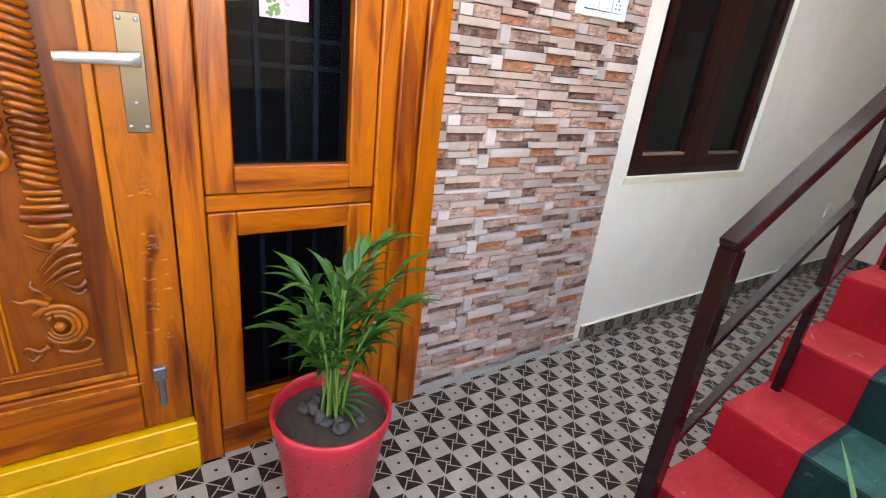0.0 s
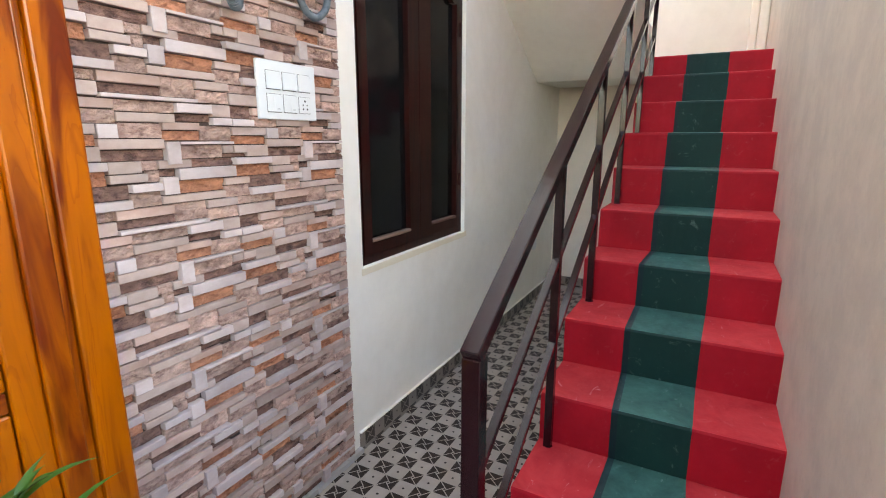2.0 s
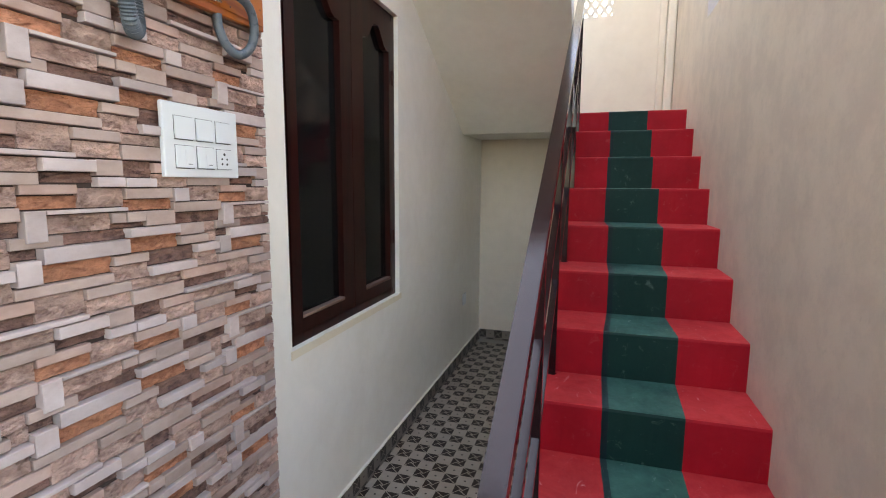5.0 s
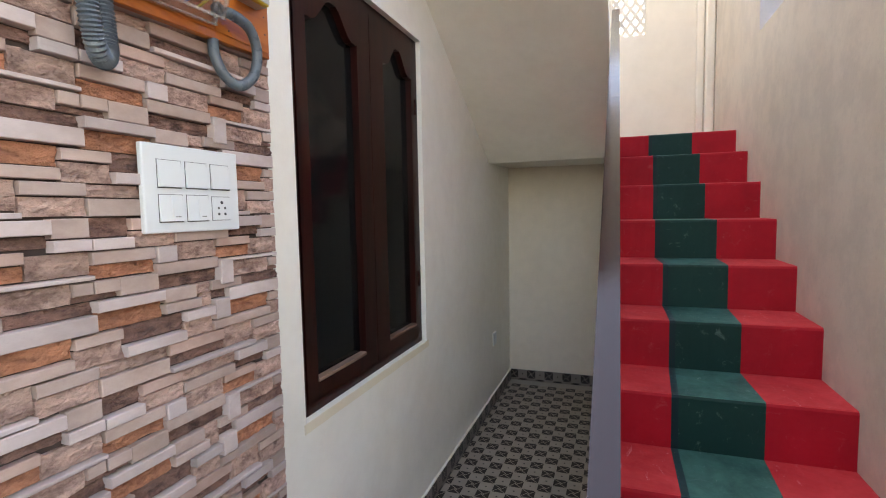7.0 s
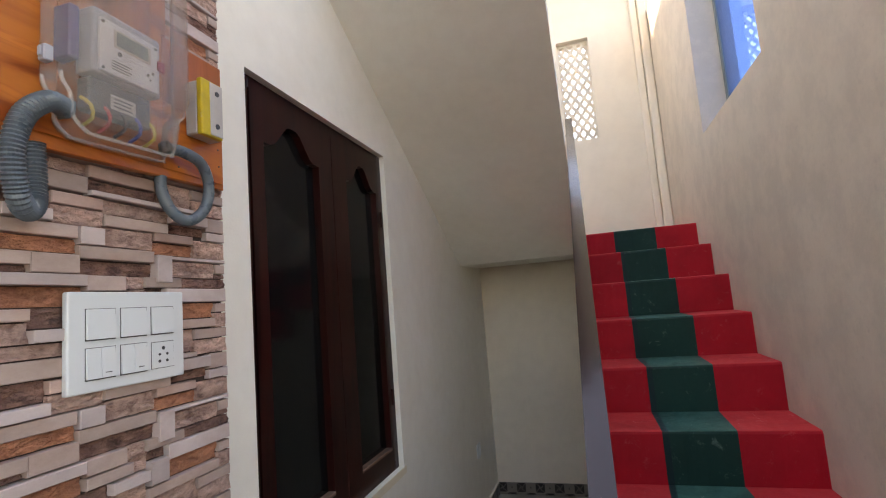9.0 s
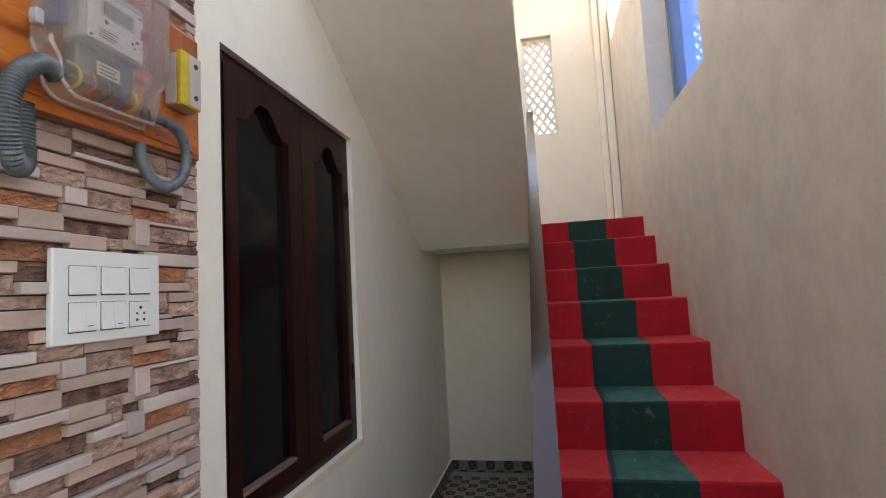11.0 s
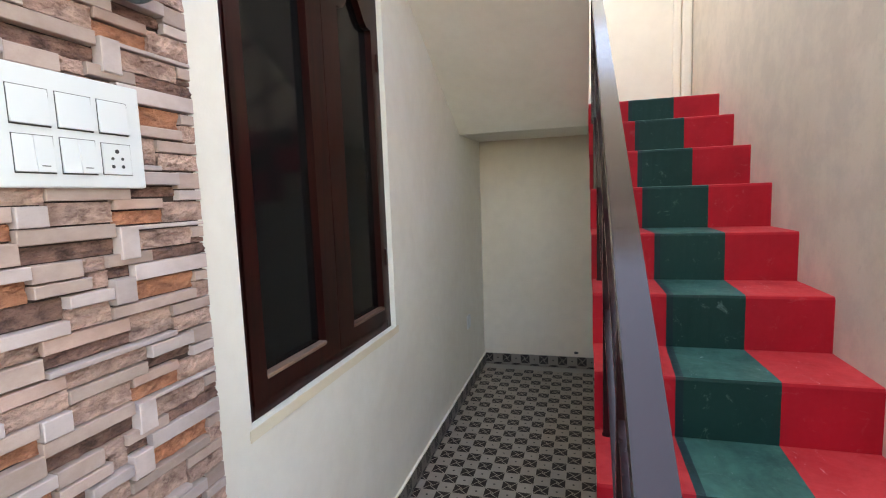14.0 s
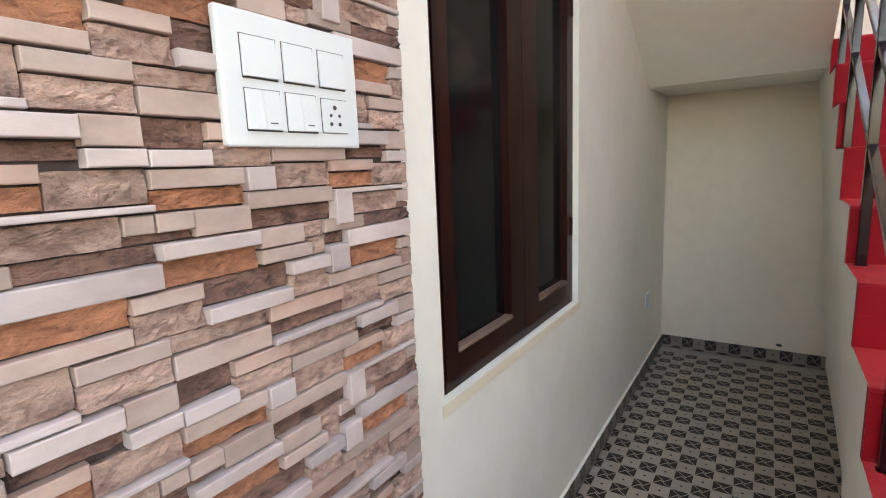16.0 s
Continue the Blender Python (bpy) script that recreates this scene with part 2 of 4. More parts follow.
def thing(name, x, y, z, label, category, group="", kind=""):
    e = new(name)
    e.location = (x, y, z)
    e.empty_display_size = 0.05
    return tagged(e, label, category, group, kind)


def box(bm, a, b, bev=0.0, seg=1):
    """A box between two corners, its edges bevelled, added to bm."""
    r = bmesh.ops.create_cube(bm, size=1)
    vs = r["verts"]
    for v in vs:
        v.co = Vector([a[i] + (v.co[i] + 0.5) * (b[i] - a[i]) for i in range(3)])
    if bev:
        es = list({e for v in vs for e in v.link_edges})
        bmesh.ops.bevel(bm, geom=es, offset=bev, segments=seg, affect="EDGES", profile=0.5)
    return bm


def boxes(*items, bev=0.0, seg=1):
    bm = bmesh.new()
    for a, b in items:
        box(bm, a, b, bev, seg)
    return bm


def beam(bm, p, q, w, h, up=(1, 0, 0), bev=0.0):
    """A straight bar from p to q, w along up and h across."""
    p, q = Vector(p), Vector(q)
    d = (q - p).normalized()
    u = Vector(up)
    u = (u - d * u.dot(d)).normalized()
    s = d.cross(u)
    vs = []
    for e in (p, q):
        for i, j in ((-1, -1), (1, -1), (1, 1), (-1, 1)):
            vs.append(bm.verts.new(e + u * i * w / 2 + s * j * h / 2))
    fs = [bm.faces.new([vs[i] for i in f]) for f in ((3, 2, 1, 0), (4, 5, 6, 7), (0, 1, 5, 4), (1, 2, 6, 5), (2, 3, 7, 6), (3, 0, 4, 7))]
    if bev:
        bmesh.ops.bevel(bm, geom=list({e for f in fs for e in f.edges}), offset=bev, segments=2, affect="EDGES")
    bmesh.ops.recalc_face_normals(bm, faces=bm.faces[:])
    return bm


def slab(outer, holes, at, thick, axis):
    """A wall: an outline with openings, at a place on the axis, thick along it. Outline points are in the two other axes' order."""
    bm = bmesh.new()
    idx = [i for i in range(3) if i != axis]

    def co(p, d):
        v = [0, 0, 0]
        v[idx[0]], v[idx[1]], v[axis] = p[0], p[1], d
        return v
    for d in (at, at + thick):
        edges = []
        for loop in (outer, *holes):
            vs = [bm.verts.new(co(p, d)) for p in loop]
            edges += [bm.edges.new((vs[i], vs[(i + 1) % len(vs)])) for i in range(len(vs))]
        bmesh.ops.triangle_fill(bm, use_beauty=True, use_dissolve=False, edges=edges)
    for loop in (outer, *holes):
        for i in range(len(loop)):
            p, q = loop[i], loop[(i + 1) % len(loop)]
            bm.faces.new([bm.verts.new(co(*a)) for a in ((p, at), (q, at), (q, at + thick), (p, at + thick))])
    bmesh.ops.remove_doubles(bm, verts=bm.verts[:], dist=0.0001)
    bmesh.ops.recalc_face_normals(bm, faces=bm.faces[:])
    return bm


def rect(a, b, c, d):
    return [(a, b), (c, b), (c, d), (a, d)]


def tube(bm, pts, r, seg=12, ring=0.0, pitch=0.006):
    """A round hose along points, corrugated where ring is given."""
    P = [Vector(p) for p in pts]
    fine = []
    for i in range(len(P) - 1):
        p0, p1, p2, p3 = P[max(i - 1, 0)], P[i], P[i + 1], P[min(i + 2, len(P) - 1)]
        n = max(2, int((p2 - p1).length / (pitch / 2 if ring else 0.01)))
        for k in range(n):
            t = k / n
            fine.append(0.5 * ((2 * p1) + (p2 - p0) * t + (2 * p0 - 5 * p1 + 4 * p2 - p3) * t * t + (3 * p1 - p0 - 3 * p2 + p3) * t ** 3))
    fine.append(P[-1])
    prev, side = None, Vector((0.3, 0.2, 1))
    for k, p in enumerate(fine):
        d = (fine[min(k + 1, len(fine) - 1)] - fine[max(k - 1, 0)]).normalized()
        side = (side - d * side.dot(d)).normalized()
        up = d.cross(side)
        rr = r + (ring if k % 2 else 0)
        row = [bm.verts.new(p + (side * math.cos(a) + up * math.sin(a)) * rr) for a in (2 * math.pi * i / seg for i in range(seg))]
        if prev:
            for i in range(seg):
                bm.faces.new((prev[i], prev[(i + 1) % seg], row[(i + 1) % seg], row[i]))
        else:
            bm.faces.new(row[::-1])
        prev = row
    bm.faces.new(prev)
    bmesh.ops.recalc_face_normals(bm, faces=bm.faces[:])
    return bm


def lobe(bm, pts, r0, r1, flat=0.7, seg=8):
    """A carved tendril along points, its thickness going from r0 to r1 and its back sunk in the panel."""
    P = [Vector(p) for p in pts]
    fine = []
    for i in range(len(P) - 1):
        p0, p1, p2, p3 = P[max(i - 1, 0)], P[i], P[i + 1], P[min(i + 2, len(P) - 1)]
        for k in range(5):
            t = k / 5
            fine.append(0.5 * ((2 * p1) + (p2 - p0) * t + (2 * p0 - 5 * p1 + 4 * p2 - p3) * t * t + (3 * p1 - p0 - 3 * p2 + p3) * t ** 3))
    fine.append(P[-1])
    prev = None
    for k, p in enumerate(fine):
        t = k / (len(fine) - 1)
        r = r0 + (r1 - r0) * t
        d = (fine[min(k + 1, len(fine) - 1)] - fine[max(k - 1, 0)]).normalized()
        out = Vector((1, 0, 0))
        side = d.cross(out).normalized()
        row = [bm.verts.new(p + side * math.cos(a) * r + out * math.sin(a) * r * flat) for a in (2 * math.pi * i / seg for i in range(seg))]
        if prev:
            for i in range(seg):
                bm.faces.new((prev[i], prev[(i + 1) % seg], row[(i + 1) % seg], row[i]))
        else:
            bm.faces.new(row[::-1])
        prev = row
    bm.faces.new(prev)
    bmesh.ops.recalc_face_normals(bm, faces=bm.faces[:])
    return bm


def smooth(ob):
    for p in ob.data.polygons:
        p.use_smooth = True
    return ob


# ---- sizes ----
RISE, GOING = 0.17, 0.271
BACK = 0.725
WALL_R = 1.484
STAIR_X = 0.808


def nose(k):
    """Front edge and height of a step, counted down from the landing."""
    return (-0.045, 1.85) if k == 0 else (-1.414 + GOING * (5 - k), RISE * (11 - k))


# ---- walls, ceilings and grounds ----
part("ground", boxes(((-40, -60, -0.3), (60, 60, -0.06))), CONCRETE, None, "plain grey concrete yard", "structure")
part("floor", boxes(((-0.2, -5.6, -0.06), (1.7, 0.9, -0.008))), CEMENT, None, "cement bed under the patterned floor tiles", "structure")
WIN = (-2.118, 0.809, -1.155, 2.196)
DOORS = (-4.86, 0.0, -3.11, 2.62)
# unseen height and run past the landing are added to block the sun
part("wall_left", slab([(-5.6, 0), (DOORS[0], 0), (DOORS[0], DOORS[3]), (DOORS[2], DOORS[3]), (DOORS[2], 0), (2.4, 0), (2.4, 4.7), (-5.6, 4.7)],
                       [rect(*WIN)], 0, -0.2, 0), CREAM, None, "smooth cream painted plaster wall", "structure")
JALI = (0.79, 2.69, 1.036, 3.52)
part("wall_back", slab(rect(-0.2, 0, 1.684, 3.95), [rect(*JALI)], BACK, 0.15, 1), WARM, None, "warm cream plaster wall behind the stairs and landing", "structure")
part("wall_right", slab([(-2.98, 0), (BACK, 0), (BACK, 3.6), (-2.98, 3.6)], [rect(-1.40, 2.25, -0.50, 3.55)], WALL_R, 0.2, 0),
     WARM_R, None, "rough warm beige plaster wall beside the stairs", "structure")
# unseen ceiling added; its edges are placed to shape the skylight
part("ceiling", boxes(((-0.2, -5.7, 2.9), (2.05, -3.9, 3.05)), ((-0.2, -3.899, 2.9), (0.8, -3.15, 3.05))), CREAM, None, "added flat cream porch ceiling, unseen, cut back to let skylight in", "structure")
# unseen walls added to limit side and low daylight on door and stone
part("wall_porch_added", boxes(((1.9, -5.7, 0), (2.05, -4.2, 2.9)), ((-0.2, -5.7, 0), (1.9, -5.6, 1.3)), ((1.9, -4.199, 0), (2.05, -2.78, 0.9))), CREAM, None, "added plain cream walls round the porch, unseen, limiting its daylight", "structure")
# unseen slab added to keep skylight off the upper back wall
part("added_roof", boxes(((0.3, -1.0, 4.7), (1.684, 0.875, 4.82))), CREAM, None, "added cream slab over the landing, unseen, holding back skylight", "structure")
# unseen wall added; its dull tone keeps bounce and pane reflections low
part("wall_yard_added", boxes(((8.2, -12, -0.06), (8.35, 5, 1.6))), plaster("yard_bounce_render", (0.2, 0.19, 0.165), 0.9), None, "added dull boundary wall, unseen, setting reflections and bounce light", "structure")
# unseen shells added behind the openings, their darkness put in the colour
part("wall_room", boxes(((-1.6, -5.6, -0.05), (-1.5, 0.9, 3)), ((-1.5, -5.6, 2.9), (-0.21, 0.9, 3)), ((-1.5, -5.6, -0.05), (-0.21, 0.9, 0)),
                        ((-1.5, -5.7, 0), (-0.21, -5.6, 2.9)), ((-1.5, 0.8, 0), (-0.21, 0.9, 2.9))), DARK, None, "added black shells standing in for unlit rooms behind the door and windows", "structure")


def lower_flight():
    bm = bmesh.new()
    pts = [(nose(10)[0], 0.0)]
    for k in range(10, -1, -1):
        y, z = nose(k)
        pts.append((y, z))
        pts.append((nose(k - 1)[0] if k else BACK, z))
    foot = {BACK: 0.965, 0.1: 0.95, -0.5: 0.93, -0.95: 0.885, -1.5: 0.84, -2.1: 0.815}
    pts += [(y, 0.0) for y in foot]
    e = thing("staircase", 1.14, -1.4, 0, "painted concrete staircase, red with a green middle band", "stairs")
    e.location = (0, 0, 0)
    body = slab(pts, [], STAIR_X, WALL_R - STAIR_X, 0)
    for v in body.verts:
        if abs(v.co.z) < 0.001 and abs(v.co.x - STAIR_X) < 0.001:
            v.co.x = next((x for y, x in foot.items() if abs(y - v.co.y) < 0.001), STAIR_X)
    part("flight_body", body, CREAM, e, "cream plastered side")
    # painted coats: each tread and riser in three widths, 3 mm thick
    for k in range(10, -1, -1):
        y, z = nose(k)
        z0 = nose(k + 1)[1] if k < 10 else 0.0
        yb = nose(k - 1)[0] if k else BACK
        a, b = STRIPE(k), STRIPE(k - 1)
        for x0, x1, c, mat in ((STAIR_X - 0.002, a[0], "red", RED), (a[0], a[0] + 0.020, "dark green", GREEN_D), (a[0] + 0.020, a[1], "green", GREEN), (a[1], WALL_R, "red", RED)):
            bm = bmesh.new()
            ends = {a[0]: b[0], a[1]: b[1], a[0] + 0.020: b[0] + 0.020}
            w0 = ends.get(x0, x0)
            w1 = ends.get(x1, x1)
            n = 10
            prof = [(y - 0.004, z0), (y - 0.004, z - 0.006), (y - 0.001, z + 0.002), (y + 0.005, z + 0.004), (yb - 0.004, z + 0.004)]
            rows = []
            for j, (py, pz) in enumerate(prof):
                l, r = (x0, x1) if j < 4 else (w0, w1)
                row = []
                for i in range(n + 1):
                    x = l + (r - l) * i / n
                    w = 0.0045 * noise.noise((x * 11, k * 3.1, 0.5)) + 0.002 * noise.noise((x * 45, k * 5.3, 2.5))
                    w = -abs(w)
                    row.append(bm.verts.new((x, py + (w if 0 < j < 4 else 0), pz - (0.4 * w if j in (1, 2, 3) else 0))))
                rows.append(row)
            for j in range(len(rows) - 1):
                for i in range(n):
                    bm.faces.new((rows[j][i], rows[j][i + 1], rows[j + 1][i + 1], rows[j + 1][i]))
            if x0 < STAIR_X:
                sd = [bm.verts.new((x0, py, pz)) for py, pz in ((y - 0.004, z0), (y - 0.004, z + 0.002), (y + 0.02, z + 0.003), (y + 0.02, z0))]
                bm.faces.new(sd)
            bmesh.ops.recalc_face_normals(bm, faces=bm.faces[:])
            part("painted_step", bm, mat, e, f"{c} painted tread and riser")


def STRIPE(k):
    t = k / 8.0
    return 1.022 + 0.010 * math.sin(k * 1.7), 1.258 + 0.006 * math.sin(k * 2.3)


lower_flight()

# upper flight: slab over the passage, its steps above
pts = [(0.092, 1.749), (BACK, 1.762), (BACK, 1.85), (-0.045, 1.85)]
y, z = -0.045, 1.85
for i in range(6):
    pts += [(y, z + RISE)]
    y -= 0.285
    z += RISE
    pts += [(y, z)]
pts += [(y, 0.0)]
ylow = 1.749 + 0.565 * (0.092 - y)
pts[-1] = (y, ylow)
part("ceiling", slab(pts, [], 0.0, 0.807, 0), CREAM, None, "sloping plastered underside of the upper flight of stairs", "structure")

# ---- floor tiles ----
T = 0.288


def floor_tiles():
    me = None
    for i in range(6):
        for j in range(23):
            x = -0.03 + T * i
            y = -0.072 * 83 + 0.008 - 0.036 + T * j
            if y > BACK or y < -5.75:
                continue
            if me is None:
                ob = part("floor_tile", box(bmesh.new(), (0.0006, 0.0006, -0.008), (T - 0.0006, T - 0.0006, 0), 0.0006), FLOOR_TILE, bpy.data.objects["floor"])
                me = ob.data
            else:
                ob = new("floor_tile", me)
                ob.parent = bpy.data.objects["floor"]
            ob.location = (x, y, 0)


# ---- window with dark mesh panels ----
def carved_window():
    y0, z0, y1, z1 = WIN
    e = thing("window_1", 0, (y0 + y1) / 2, z0, "dark brown varnished wooden casement window with two arched panels of black mesh", "window", kind="structure")
    e.location = (0, 0, 0)
    f = 0.04
    X0, X1 = -0.085, -0.022
    part("window_frame", boxes(((X0, y0, z0), (X1, y0 + f, z1)), ((X0, y1 - f, z0), (X1, y1, z1)), ((X0, y0 + f, z0), (X1, y1 - f, z0 + f)), ((X0, y0 + f, z1 - f), (X1, y1 - f, z1)), bev=0.003), WINWOOD, e)
    ym = -1.618
    for a, b, ya, yb in ((y0 + f, ym - 0.002, -2.020, -1.712), (ym + 0.002, y1 - f, -1.508, -1.232)):
        bm = bmesh.new()
        s, lo, hi = 0.058, z0 + f + 0.055, z1 - f - 0.06
        n = 16
        arch = []
        for i in range(n + 1):
            t = i / n
            yy = ya + (yb - ya) * t
            w = abs(t - 0.5) * 2
            zz = hi - 0.085 * min(1.0, max(0.0, (w - 0.15) / 0.65)) ** 1.5 * (2 - min(1.0, max(0.0, (w - 0.15) / 0.65)) ** 1.5)
            arch.append((yy, zz))
        sash = part("sash", slab(rect(a, z0 + f, b, z1 - f), [[(ya, lo), (yb, lo)] + arch[::-1]], X1 + 0.004, -0.035, 0), WINWOOD, e)
        part("mesh_panel", boxes(((X1 - 0.028, ya - 0.01, lo - 0.01), (X1 - 0.022, yb + 0.01, hi + 0.01))), SCREEN, sash, "black insect mesh panel")
        part("bead", boxes(((X1 - 0.02, ya, lo - 0.004), (X1 + 0.008, yb, lo + 0.008)), bev=0.002), BEAD, sash, "pale lower bead")
    bm = bmesh.new()
    box(bm, (X1 + 0.002, y1 - f - 0.006, z0 + 0.27), (X1 + 0.012, y1 - f + 0.006, z0 + 0.34), 0.002)
    box(bm, (X1 + 0.002, y1 - f - 0.006, z0 + 1.05), (X1 + 0.012, y1 - f + 0.006, z0 + 1.12), 0.002)
    part("hinge", bm, WINWOOD, e, "painted steel hinges")


carved_window()


# ---- timber door unit ----
def timber_unit():
    e = thing("door_1", 0, 0, 0, "glossy teak front door with carved panel, shut, over a yellow threshold", "door", kind="structure")
    X = 0.035
    part("threshold", boxes(((-0.1, -4.80, 0.0), (0.05, -3.842, 0.10)), ((-0.1, -4.80, 0.10), (0.04, -3.842, 0.163)), bev=0.004), YELLOW, e, "yellow painted threshold")
    part("door_frame", boxes(((-0.08, -3.846, 0.0), (X, -3.778, 2.3)), ((-0.08, -4.86, 0.0), (X, -4.80, 2.3)), ((-0.08, -4.86, 2.3), (X, -3.11, 2.36)), bev=0.004), TEAK_V, e)
    leaf = part("door", boxes(((-0.04, -3.966, 0.17), (0.018, -3.85, 2.28)), ((-0.04, -4.796, 0.17), (0.018, -4.69, 2.28)), bev=0.003), TEAK_B, e, "teak door leaf")
    part("bottom_rail", boxes(((-0.04, -4.688, 0.17), (0.018, -3.968, 0.345)), ((-0.04, -4.688, 2.15), (0.018, -3.968, 2.28)), bev=0.004), TEAK_H, leaf)
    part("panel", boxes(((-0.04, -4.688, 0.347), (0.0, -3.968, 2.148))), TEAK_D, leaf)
    part("panel_frame", boxes(((-0.0, -3.99, 0.347), (0.008, -3.9685, 2.148)), ((-0.0, -4.688, 0.347), (0.008, -3.991, 0.362)), bev=0.003), TEAK_L, leaf)
    s = thing("window_2", 0, 0, 0, "teak sidelight with black glass panes and iron bars beside the door", "window", kind="structure")
    part("post", boxes(((-0.08, -3.318, 0.0), (X, -3.262, 2.3)), ((-0.08, -3.262, 0.0), (X + 0.012, -3.205, 2.3)), ((-0.08, -3.205, 0.0), (X - 0.003, -3.185, 2.3)), ((-0.08, -3.185, 0.0), (X + 0.008, -3.112, 2.3)), bev=0.006, seg=2), TEAK_V, s, "broad moulded teak post")
    part("mid_rail", boxes(((-0.08, -3.776, 0.79), (X - 0.012, -3.320, 0.834)), ((-0.08, -3.776, 0.0), (X - 0.012, -3.320, 0.10)), bev=0.003), TEAK_H, s)
    for z0, z1, g0, g1 in ((0.104, 0.787, 0.192, 0.722), (0.838, 2.28, 0.908, 2.18)):
        a, b, ga, gb = -3.774, -3.321, -3.704, -3.396
        fr = part("sash", boxes(((-0.03, a, z0), (X - 0.006, ga, z1)), ((-0.03, gb, z0), (X - 0.006, b, z1)), bev=0.004), TEAK_V, s, "glossy teak sash")
        part("sash_rail", boxes(((-0.03, ga + 0.0005, z0), (X - 0.0065, gb - 0.0005, g0)), ((-0.03, ga + 0.0005, g1), (X - 0.0065, gb - 0.0005, z1)), bev=0.003), TEAK_H, fr)
        part("pane", boxes(((-0.004, ga - 0.01, g0 - 0.01), (0.0, gb + 0.01, g1 + 0.01))), BLACK_GLASS, fr, "black tinted glass")
    for zz in (1.15, 1.22, 1.55, 1.62):
        part("grille_bar", boxes(((-0.075, -3.77, zz - 0.006), (-0.066, -3.33, zz + 0.006))), IRON, s)
    for i in range(5):
        yy = -3.70 + 0.078 * i
        part("grille_bar", boxes(((-0.066, yy - 0.006, 0.12), (-0.056, yy + 0.006, 2.25))), IRON, s)
    h = thing("door_handle", 0.018, -3.895, 1.0, "brushed steel lever handle on a long plate with screws", "door handle")
    h.location = (0, 0, 0)
    part("plate", boxes(((0.018, -3.921, 0.99), (0.023, -3.872, 1.238)), bev=0.0015), STEEL, h)
    bm = bmesh.new()
    beam(bm, (0.022, -3.89, 1.147), (0.062, -3.89, 1.147), 0.024, 0.024, bev=0.005)
    lobe(bm, [(0.046, -3.880, 1.147), (0.056, -3.905, 1.147), (0.058, -3.95, 1.146), (0.057, -4.0, 1.144), (0.055, -4.030, 1.142)], 0.0150, 0.0100, 0.6, 16)
    smooth(part("lever", bm, CHROME, h, "chrome lever"))
    for yy, zz in ((-3.912, 1.225), (-3.881, 1.225), (-3.912, 1.003), (-3.881, 1.003), (-3.896, 1.055)):
        bm = bmesh.new()
        bmesh.ops.create_uvsphere(bm, u_segments=10, v_segments=6, radius=0.005)
        for v in bm.verts:
            v.co = Vector((0.023 + v.co.x * 0.4, yy + v.co.y, zz + v.co.z))
        part("screw", bm, BOLT_STEEL, h)
    b = thing("tower_bolt", 0.018, -3.92, 0.3, "small chrome tower bolt on the foot of the teak door", "door bolt")
    b.location = (0, 0, 0)
    part("bolt_body", boxes(((0.018, -3.935, 0.33), (0.036, -3.902, 0.368)), ((0.018, -3.927, 0.235), (0.022, -3.908, 0.33)), bev=0.003), BOLT_STEEL, b)
    bm = bmesh.new()
    beam(bm, (0.03, -3.918, 0.36), (0.03, -3.918, 0.24), 0.009, 0.009, bev=0.002)
    part("bolt_rod", bm, BOLT_STEEL, b)


timber_unit()


# ---- stair railing ----
def railing():
    e = thing("stair_railing", 0, 0, 0, "maroon painted square steel tube stair railing with two mid rails", "railing")
    yb, yt = -2.862, -0.17
    s = 0.605

    def top(y):
        return 0.944 + (y - yb) * s

    def lean(y):
        return 0.846 - 0.014 * (y - yb) / (yt - yb)
    bm = bmesh.new()
    beam(bm, (lean(yb), yb - 0.02, top(yb - 0.02) - 0.019), (lean(yt), yt, top(yt) - 0.019), 0.041, 0.034, bev=0.002)
    part("handrail", bm, MAROON, e, "worn dark maroon handrail")
    part("newel", boxes(((lean(yb) - 0.0205, yb - 0.0205, 0.0), (lean(yb) + 0.0205, yb + 0.0205, top(yb) - 0.036)), bev=0.002), MAROON, e)
    for i in range(5):
        y = -2.258 + 0.542 * i
        if i == 4:
            y = yt - 0.03
        k = 9 - 2 * i
        z = nose(k)[1] if k > 0 else 1.68
        x = lean(y)
        part("baluster", boxes(((x - 0.0125, y - 0.0125, z), (x + 0.0125, y + 0.0125, top(y) - 0.038)), bev=0.0015), MAROON, e)
        bm = bmesh.new()
        bmesh.ops.create_icosphere(bm, subdivisions=1, radius=1)
        for v in bm.verts:
            v.co = Vector((x + v.co.x * 0.019, y + v.co.y * 0.018, z + 0.003 + v.co.z * 0.006))
        if 0 < k:
            part("weld", bm, MAROON, e, "daubed paint at the foot of a post")
    for d in (0.33, 0.60):
        bm = bmesh.new()
        beam(bm, (lean(yb), yb + 0.018, top(yb + 0.018) - d), (lean(yt), yt, top(yt) - d), 0.021, 0.020, bev=0.0015)
        part("mid_rail", bm, MAROON, e)


railing()
e = thing("cord", 0, 0, 0, "short black cord knotted round the top of the railing", "cord")
bm = bmesh.new()
tube(bm, [(0.83, -0.30, 2.49), (0.822, -0.305, 2.45), (0.818, -0.30, 2.42), (0.822, -0.31, 2.39), (0.816, -0.30, 2.36), (0.824, -0.29, 2.35), (0.826, -0.295, 2.38)], 0.006, 8)
part("loop", bm, DARK_PLASTIC, e)
bm = bmesh.new()
bmesh.ops.create_icosphere(bm, subdivisions=2, radius=0.014)
for v in bm.verts:
    v.co = Vector((0.82 + v.co.x, -0.303 + v.co.y, 2.42 + v.co.z * 1.2))
part("knot", bm, DARK_PLASTIC, e)


